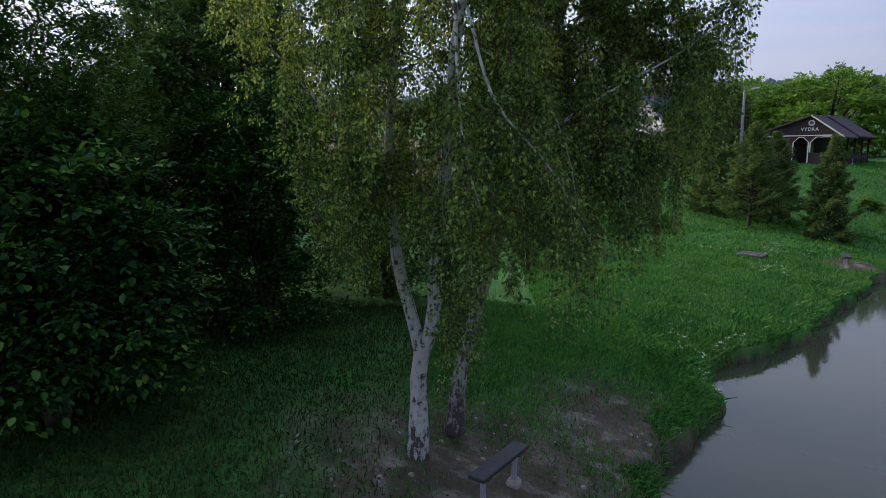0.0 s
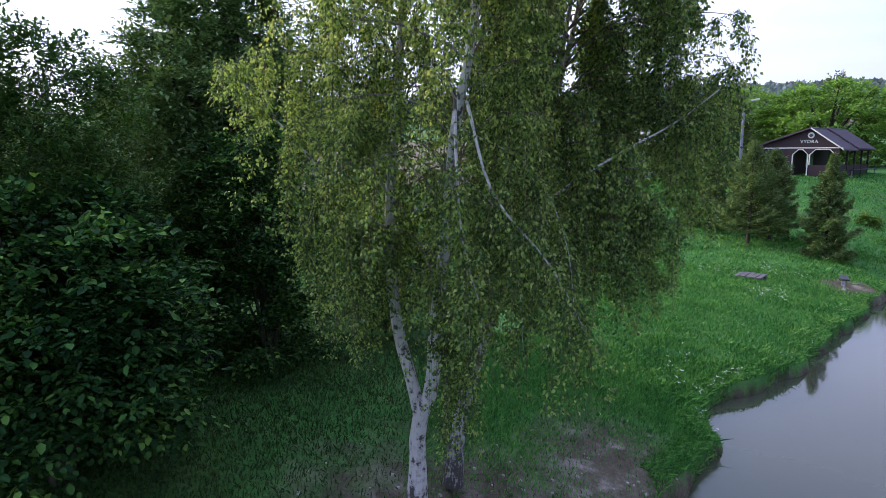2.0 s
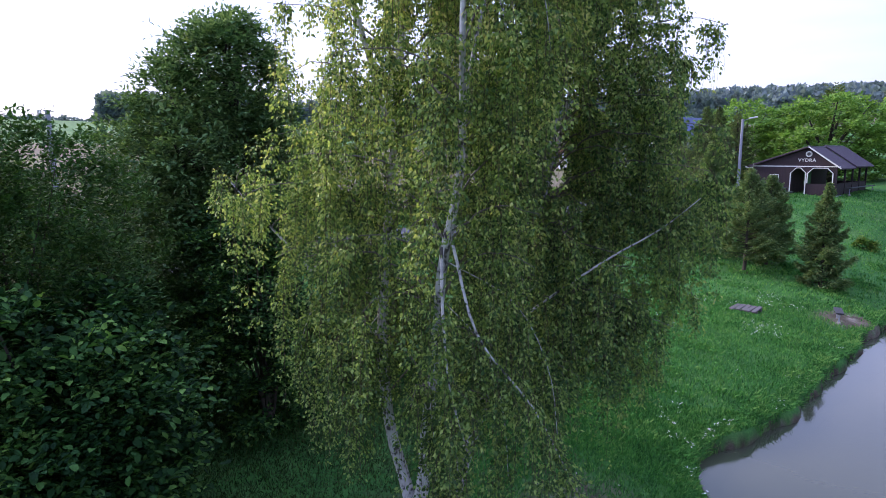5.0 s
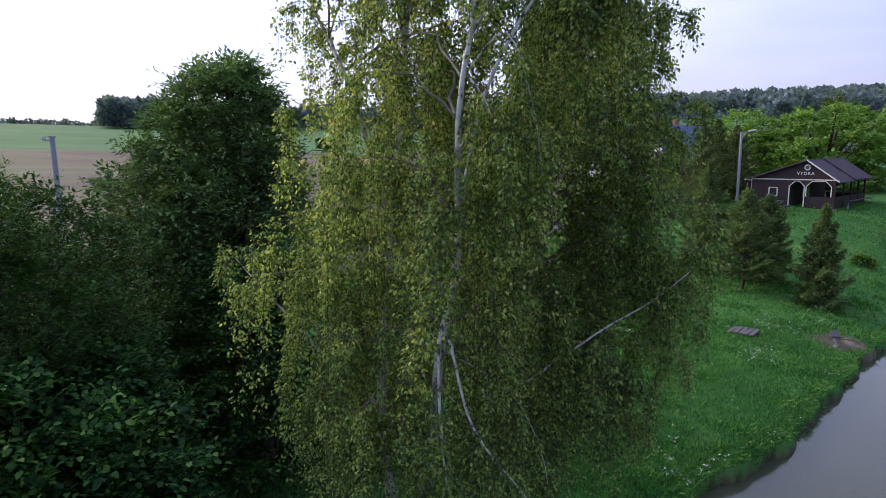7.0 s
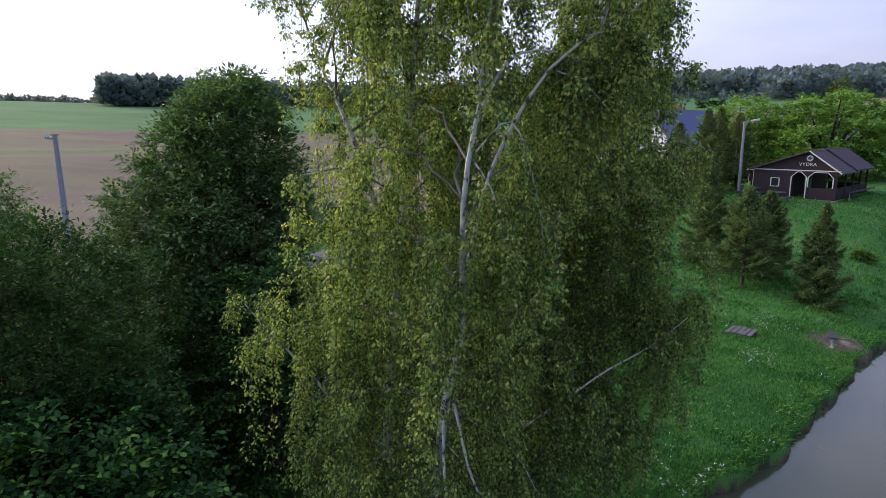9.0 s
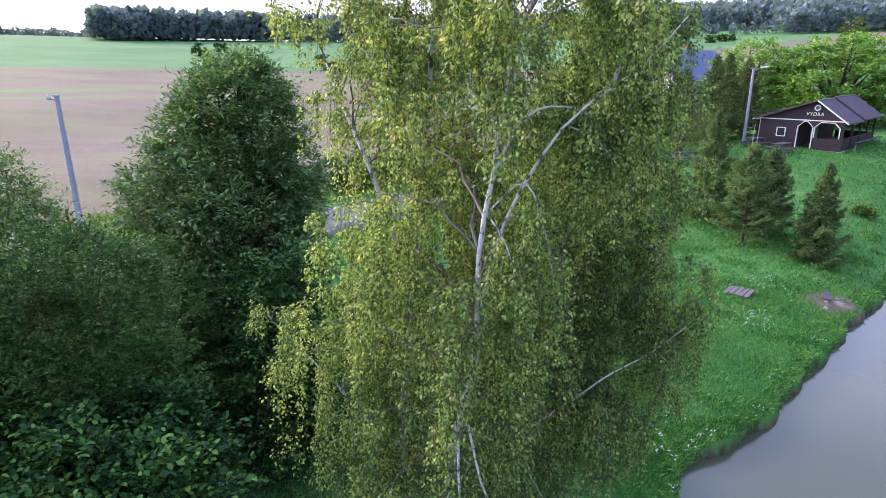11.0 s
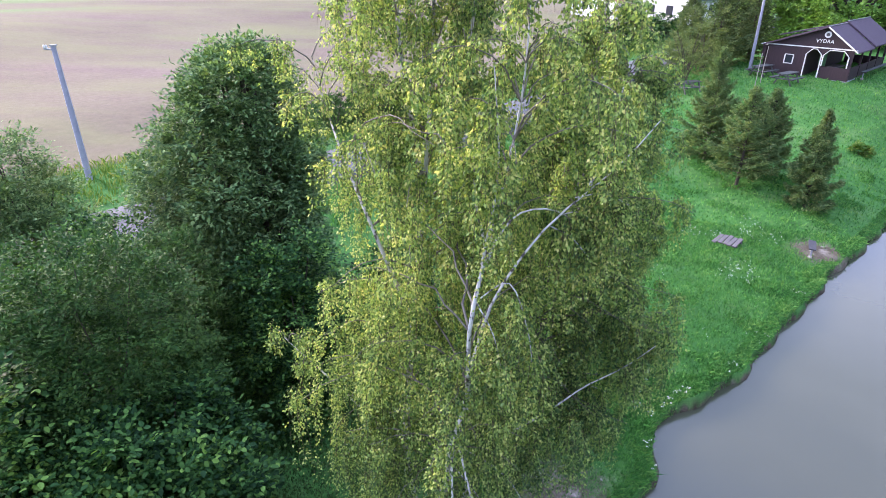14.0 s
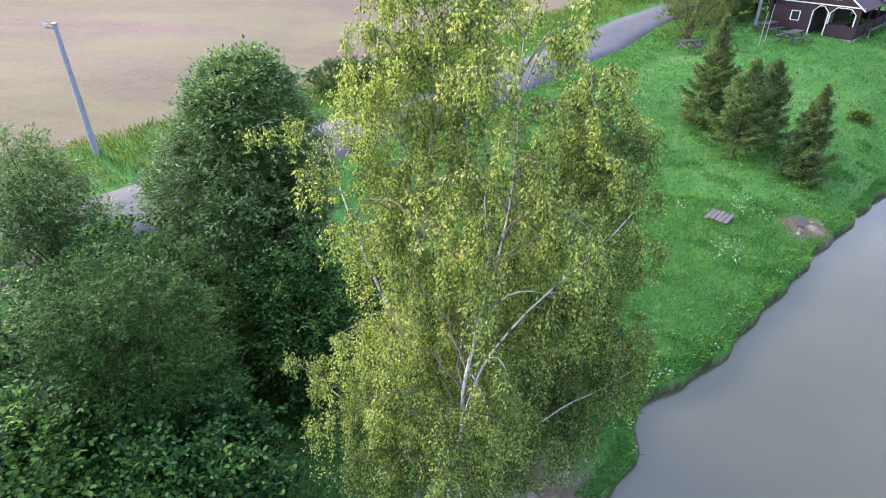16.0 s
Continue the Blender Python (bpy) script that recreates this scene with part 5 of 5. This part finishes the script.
# plank cover in the grass
deck = thing("plank_cover", (11.45, 24.2, ground_z(11.45, 24.2)), "square cover of grey weathered planks lying in the grass", "wooden platform", "", "", -38)
for i in range(5):
    part("plank", box((0.172, 1.08 - 0.07 * (i % 2), 0.05), (-0.4 + 0.2 * i, 0.05 * (i % 3) - 0.03, 0.09 + 0.008 * (i % 2)), (0, 1.5 * (i % 2), 1.6 * (i % 3 - 1)), 0.006), M_GREYWOOD, deck)
for s in (-1, 1):
    part("bearer", box((1.02, 0.1, 0.14), (0, s * 0.3, 0.0)), M_GREYWOOD, deck)

# street lamp, concrete pole, shelter box
lamp = thing("street_lamp", (22.5, 51.6, ground_z(22.5, 51.6)), "concrete street lamp with a pale flat lamp head", "street lamp")
v, q = tube([(0, 0, -0.4), (0, 0, 3), (0, 0, 5.9)], [0.14, 0.115, 0.09], 10)
under("post", quick_mesh("post", v, q, M_CONCRETE, True), lamp)
part("arm", beam((0, 0, 5.75), (0.45, -0.2, 5.95), 0.05, 0.05), M_STEEL, lamp)
part("lamp_head", box((0.62, 0.22, 0.13), (0.72, -0.32, 6.0), (0, -8, -24), 0.03), M_LAMPHEAD, lamp, "pale lamp head")
pole = thing("concrete_pole", (-16.75, 24.5, ground_z(-16.75, 24.5)), "tall tapering grey concrete pole on the road verge", "pole")
v, q = tube([(0, 0, -0.5), (-0.05, 0.0, 3), (-0.1, 0.0, 5.7)], [0.145, 0.12, 0.095], 12)
under("shaft", quick_mesh("shaft", v, q, M_CONCRETE, True), pole)
part("cap", box((0.21, 0.21, 0.06), (-0.1, 0, 5.72)), M_STEEL, pole)
part("bracket", beam((-0.1, 0, 5.55), (-0.42, -0.15, 5.6), 0.06, 0.06), M_STEEL, pole)
for dx in (-0.4, -0.3):
    part("insulator", box((0.07, 0.07, 0.16), (dx, -0.13, 5.68), bevel=0.02), M_LAMPHEAD, pole)
kiosk = thing("notice_box", (23.4, 51.4, ground_z(23.4, 51.4)), "small wooden notice box with a flat roof beside the lamp post", "notice box", "", "", 40)
part("post", box((0.1, 0.1, 1.2), (0, 0, 0.5)), M_HUTWALL, kiosk)
part("case", box((0.7, 0.3, 0.9), (0, 0, 1.5)), M_HUTWALL, kiosk)
part("roof", box((1.0, 0.55, 0.05), (0, 0, 2.0), (4, 0, 0)), M_LAMPHEAD, kiosk)


for dx, tall in ((0.0, 2.3), (0.45, 2.6)):
    stake = thing("stake", (20.6 + 1.3 * dx, 45.7 + 1.3 * dx, ground_z(20.6 + dx, 45.7 + dx)), "thin pale wooden stake beside a young tree", "stake", "stakes")
    v, q = tube([(0, 0, -0.3), (0.02, 0, 1.2), (0.05, 0, tall)], [0.032, 0.028, 0.024], 8)
    under("pole", quick_mesh("pole", v, q, M_STONE, True), stake)


def build_house(c0, c1, E, R, roofing, label):
    """A plastered house with a gable roof and chimneys; c0 to c1 is the foot of its front."""
    c0, c1 = Vector(c0), Vector(c1)
    along = (c1 - c0).normalized()
    turn = math.degrees(math.atan2(along.y, along.x))
    gz = ground_z(c0.x + 4, c0.y + 6) - 0.3
    W, D = (c1 - c0).length, 8.0
    house = thing("house", (c0.x, c0.y, gz), label, "house", "", "", turn)
    part("wall", box((W, 0.35, E), (W / 2, 0.175, E / 2)), M_PLASTER, house)
    part("wall", box((W, 0.35, E), (W / 2, D - 0.175, E / 2)), M_PLASTER, house)
    for x in (0.175, W - 0.175):
        bm = bmesh.new()
        pts = [(0.35, 0), (D - 0.35, 0), (D - 0.35, E), (D / 2, E + R - 0.2), (0.35, E)]
        f = [bm.verts.new((x - 0.17, y, z)) for y, z in pts]
        b = [bm.verts.new((x + 0.17, y, z)) for y, z in pts]
        bm.faces.new(f)
        bm.faces.new(b[::-1])
        for i in range(5):
            bm.faces.new((f[i], b[i], b[(i + 1) % 5], f[(i + 1) % 5]))
        bmesh.ops.recalc_face_normals(bm, faces=bm.faces)
        part("gable_wall", bm, M_PLASTER, house)
    o, s = 0.5, R / (D / 2)
    part("roof", slab([(-o, -o, E - o * s + 0.12), (W + o, -o, E - o * s + 0.12), (W + o, D / 2, E + R + 0.12), (-o, D / 2, E + R + 0.12)], 0.16), roofing, house)
    part("roof", slab([(-o, D / 2 + 0.004, E + R + 0.116), (W + o, D / 2 + 0.004, E + R + 0.116), (W + o, D + o, E - o * s + 0.12), (-o, D + o, E - o * s + 0.12)], 0.16), roofing, house)
    for x in (W * 0.2, W * 0.56):
        part("chimney", box((0.6, 0.6, 1.5), (x, D / 2 + 0.4, E + R + 0.2)), M_BRICK, house, "brick chimney")
    for x in (W * 0.17, W * 0.38, W * 0.6):
        w = part("window", box((1.1, 0.06, 1.3), (x, -0.02, 1.8)), M_GLASS, house)
        part("window_sill", box((1.3, 0.14, 0.06), (x, -0.06, 1.1)), M_WHITE, w)
    for y, z in ((2.6, 1.8), (5.4, 1.8), (4.0, 4.8)):
        part("window", box((0.06, 1.0, 1.2), (-0.02, y, z)), M_GLASS, house)


build_house((26.2, 81.5, 0), (36.6, 89.5, 0), 3.6, 4.2, M_BLUEROOF, "white plastered house with a slate-blue gable roof and brick chimneys")
build_house((19.0, 89, 0), (27.0, 96.0, 0), 2.6, 2.8, M_BRICK, "low house with a red-brown roof beyond the road")
stand = thing("raised_hide", (-27.2, 167.5, ground_z(-27.2, 167.5)), "small dark wooden raised hide on the field", "hunting hide")
part("cabin", box((2.6, 2.0, 1.8), (0, 0, 2.4)), M_HUTDARK, stand)
part("roof", box((3.0, 2.4, 0.15), (0, 0, 3.4), (4, 0, 0)), M_HUTDARK, stand)
for sx in (-1, 1):
    for sy in (-1, 1):
        part("leg", box((0.16, 0.16, 1.7), (sx * 1.1, sy * 0.8, 0.7)), M_HUTDARK, stand)

# ---- ground cover ----


def scatter(rng, n, x0, x1, y0, y1, accept):
    """n places on the ground in a rectangle where accept(x, y) holds."""
    got = np.zeros((0, 2))
    while len(got) < n:
        p = rng.uniform((x0, y0), (x1, y1), (n * 2, 2))
        got = np.concatenate([got, p[accept(p[:, 0], p[:, 1])]])
    got = got[:n]
    z = ground_zs(got[:, 0], got[:, 1]) + np.array([rough(x, y) for x, y in got]) - 0.01
    return np.column_stack([got, z])


def blotch(x, y, scale, layer):
    return np.array([noise.noise((a * scale, b * scale, layer)) for a, b in zip(x, y)])


def blades(name, at, lo, hi, width, mat, label, seed, lean=0.35):
    """Single grass blades, bent over."""
    rng = np.random.default_rng(seed)
    n = len(at)
    h = rng.uniform(lo, hi, n)
    az = rng.uniform(0, 2 * math.pi, n)
    o = np.stack([np.cos(az), np.sin(az), np.zeros(n)], 1)
    ln = np.abs(rng.normal(0, lean, n))[:, None]
    side = np.stack([-np.sin(az), np.cos(az), np.zeros(n)], 1) * (width * rng.uniform(0.6, 1.4, n))[:, None]
    up = np.array([0, 0, 1.0])
    mid = at + up * (h * 0.6)[:, None] + o * h[:, None] * ln * 0.4
    tip = at + up * (h * 0.95)[:, None] + o * h[:, None] * ln * 1.3
    v = np.stack([at - side, at + side, mid + side * 0.8, tip], 1).reshape(-1, 3)
    b = np.arange(n)[:, None] * 4
    me = quick_mesh(name, v, np.concatenate([b, b + 1, b + 2, b + 3], 1), mat)
    tagged(new(name, me), label, "grass", "", "stuff")


gr = np.random.default_rng(91)


def on_lawn(x, y):
    return (to_shore(x, y) > 0.12) & (gr.uniform(0, 1, len(x)) > worn_at(x, y) * 0.98) & (x * ROAD_DIR[1] - y * ROAD_DIR[0] > ROAD_MID + ROAD_HALF + 0.2)


blades("lawn_grass", scatter(gr, 60000, -0.6, 9, 5.5, 15, on_lawn), 0.04, 0.11, 0.006, M_GRASS, "short green lawn grass", 1)
# blades on the bush side take the dark weed colour as painted shade
blades("lawn_grass", scatter(gr, 34000, -8, -0.6, 5.0, 14, on_lawn), 0.04, 0.12, 0.008, M_CLOVER_SHADE, "grass under the bushes in a dark colour standing for shade", 10)
blades("lawn_grass", scatter(gr, 65000, 2, 18, 12, 26, on_lawn), 0.05, 0.14, 0.01, M_GRASS, "taller uneven green grass on the bank", 2)
blades("lawn_grass", scatter(gr, 54000, 3, 34, 22, 56, on_lawn), 0.06, 0.15, 0.024, M_GRASS, "green grass farther up the lawn", 3)
blades("bank_grass", scatter(gr, 22000, 2.5, 24, 7, 31, lambda x, y: (to_shore(x, y) > 0.17) & (to_shore(x, y) < 0.65) & (worn_at(x, y) < 0.75)), 0.04, 0.1, 0.006, M_GRASS, "long grass hanging over the pond bank", 4, 0.9)
nxy = (ROAD_DIR[1], -ROAD_DIR[0])


def on_verge(x, y):
    n = x * nxy[0] + y * nxy[1]
    return (-30.5 < n) & (n < ROAD_MID - ROAD_HALF - 0.2) & (gr.uniform(0, 1, len(x)) < 0.25 + 0.75 * np.minimum(1, (ROAD_MID - ROAD_HALF - n) / 3))


def near_verge(x, y):
    n = x * nxy[0] + y * nxy[1]
    return (ROAD_MID + ROAD_HALF + 0.15 < n) & (n < ROAD_MID + ROAD_HALF + 3)


blades("verge_grass", scatter(gr, 26000, -30, 22, 10, 68, on_verge), 0.15, 0.42, 0.018, M_REED, "tall yellowing grass on the field verge", 5, 0.3)
blades("verge_grass", scatter(gr, 12000, -20, 20, 8, 60, near_verge), 0.1, 0.28, 0.016, M_GRASS, "green grass along the road", 6, 0.4)
for name, n, box4, size, seed, mat, label in (("ground_ivy", 16000, (-7.5, 0.5, 5.2, 14), 0.045, 7, M_CLOVER_SHADE, "low leafy weeds in the shaded lawn"),
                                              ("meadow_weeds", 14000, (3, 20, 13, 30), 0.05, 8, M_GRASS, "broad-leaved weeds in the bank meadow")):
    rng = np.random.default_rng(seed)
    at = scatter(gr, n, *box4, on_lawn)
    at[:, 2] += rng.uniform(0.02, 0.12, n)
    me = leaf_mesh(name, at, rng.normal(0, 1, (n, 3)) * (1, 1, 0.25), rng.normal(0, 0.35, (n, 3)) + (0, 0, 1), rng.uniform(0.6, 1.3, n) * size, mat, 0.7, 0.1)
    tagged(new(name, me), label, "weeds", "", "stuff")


def flower_spots(x, y):
    return (to_shore(x, y) > 0.2) & (blotch(x, y, 0.5, 2) > 0.3) & (worn_at(x, y) < 0.3)


rng = np.random.default_rng(17)
at = scatter(gr, 290, 5, 18, 13, 27, flower_spots)
shore_at = scatter(gr, 30, 5, 10, 10.5, 17, lambda x, y: (to_shore(x, y) > 0.18) & (to_shore(x, y) < 0.45) & (blotch(x, y, 0.9, 7) > 0.0))
at = np.concatenate([at, shore_at])
n = len(at)
top = at + np.stack([rng.normal(0, 0.03, n), rng.normal(0, 0.03, n), rng.uniform(0.1, 0.28, n)], 1)
heads = np.repeat(top, 5, 0) + rng.normal(0, 0.018, (n * 5, 3))
me = leaf_mesh("white_flowers", heads, rng.normal(0, 1, (n * 5, 3)) * (1, 1, 0.2), rng.normal(0, 0.2, (n * 5, 3)) + (0, 0, 1), rng.uniform(0.014, 0.03, n * 5), M_PETAL, 0.9, 0.1)
tagged(new("white_flowers", me), "scattered small white meadow flowers", "flowers", "", "stuff")

tuft = scatter(gr, 26000, 2, 26, 11, 34, lambda x, y: on_lawn(x, y) & (blotch(x, y, 0.8, 4) > 0.18))
blades("grass_tufts", tuft, 0.07, 0.18, 0.01, M_GRASS, "taller darker tufts in the meadow", 9, 0.45)

# stones and litter on the worn soil
rng = np.random.default_rng(23)
st = scatter(gr, 120, -2.5, 4.5, 5.4, 11.5, lambda x, y: (worn_at(x, y) > 0.35) & (to_shore(x, y) > 0.1))
vs, fs = [], []
for i, p in enumerate(st):
    r = rng.uniform(0.012, 0.05)
    b = len(vs)
    ring = [(math.cos(a) * r * rng.uniform(0.7, 1.3), math.sin(a) * r * rng.uniform(0.7, 1.3)) for a in np.linspace(0, 6.283, 6, endpoint=False)]
    vs += [(p[0] + x, p[1] + y, p[2]) for x, y in ring] + [(p[0] + x * 0.6, p[1] + y * 0.6, p[2] + r * 0.6) for x, y in ring]
    fs += [(b + j, b + (j + 1) % 6, b + 6 + (j + 1) % 6, b + 6 + j) for j in range(6)] + [tuple(b + 6 + j for j in range(6))]
tagged(new("gravel", mesh_of("gravel", vs, fs, M_STONE)), "small pale stones trodden into the soil", "stones", "", "stuff")
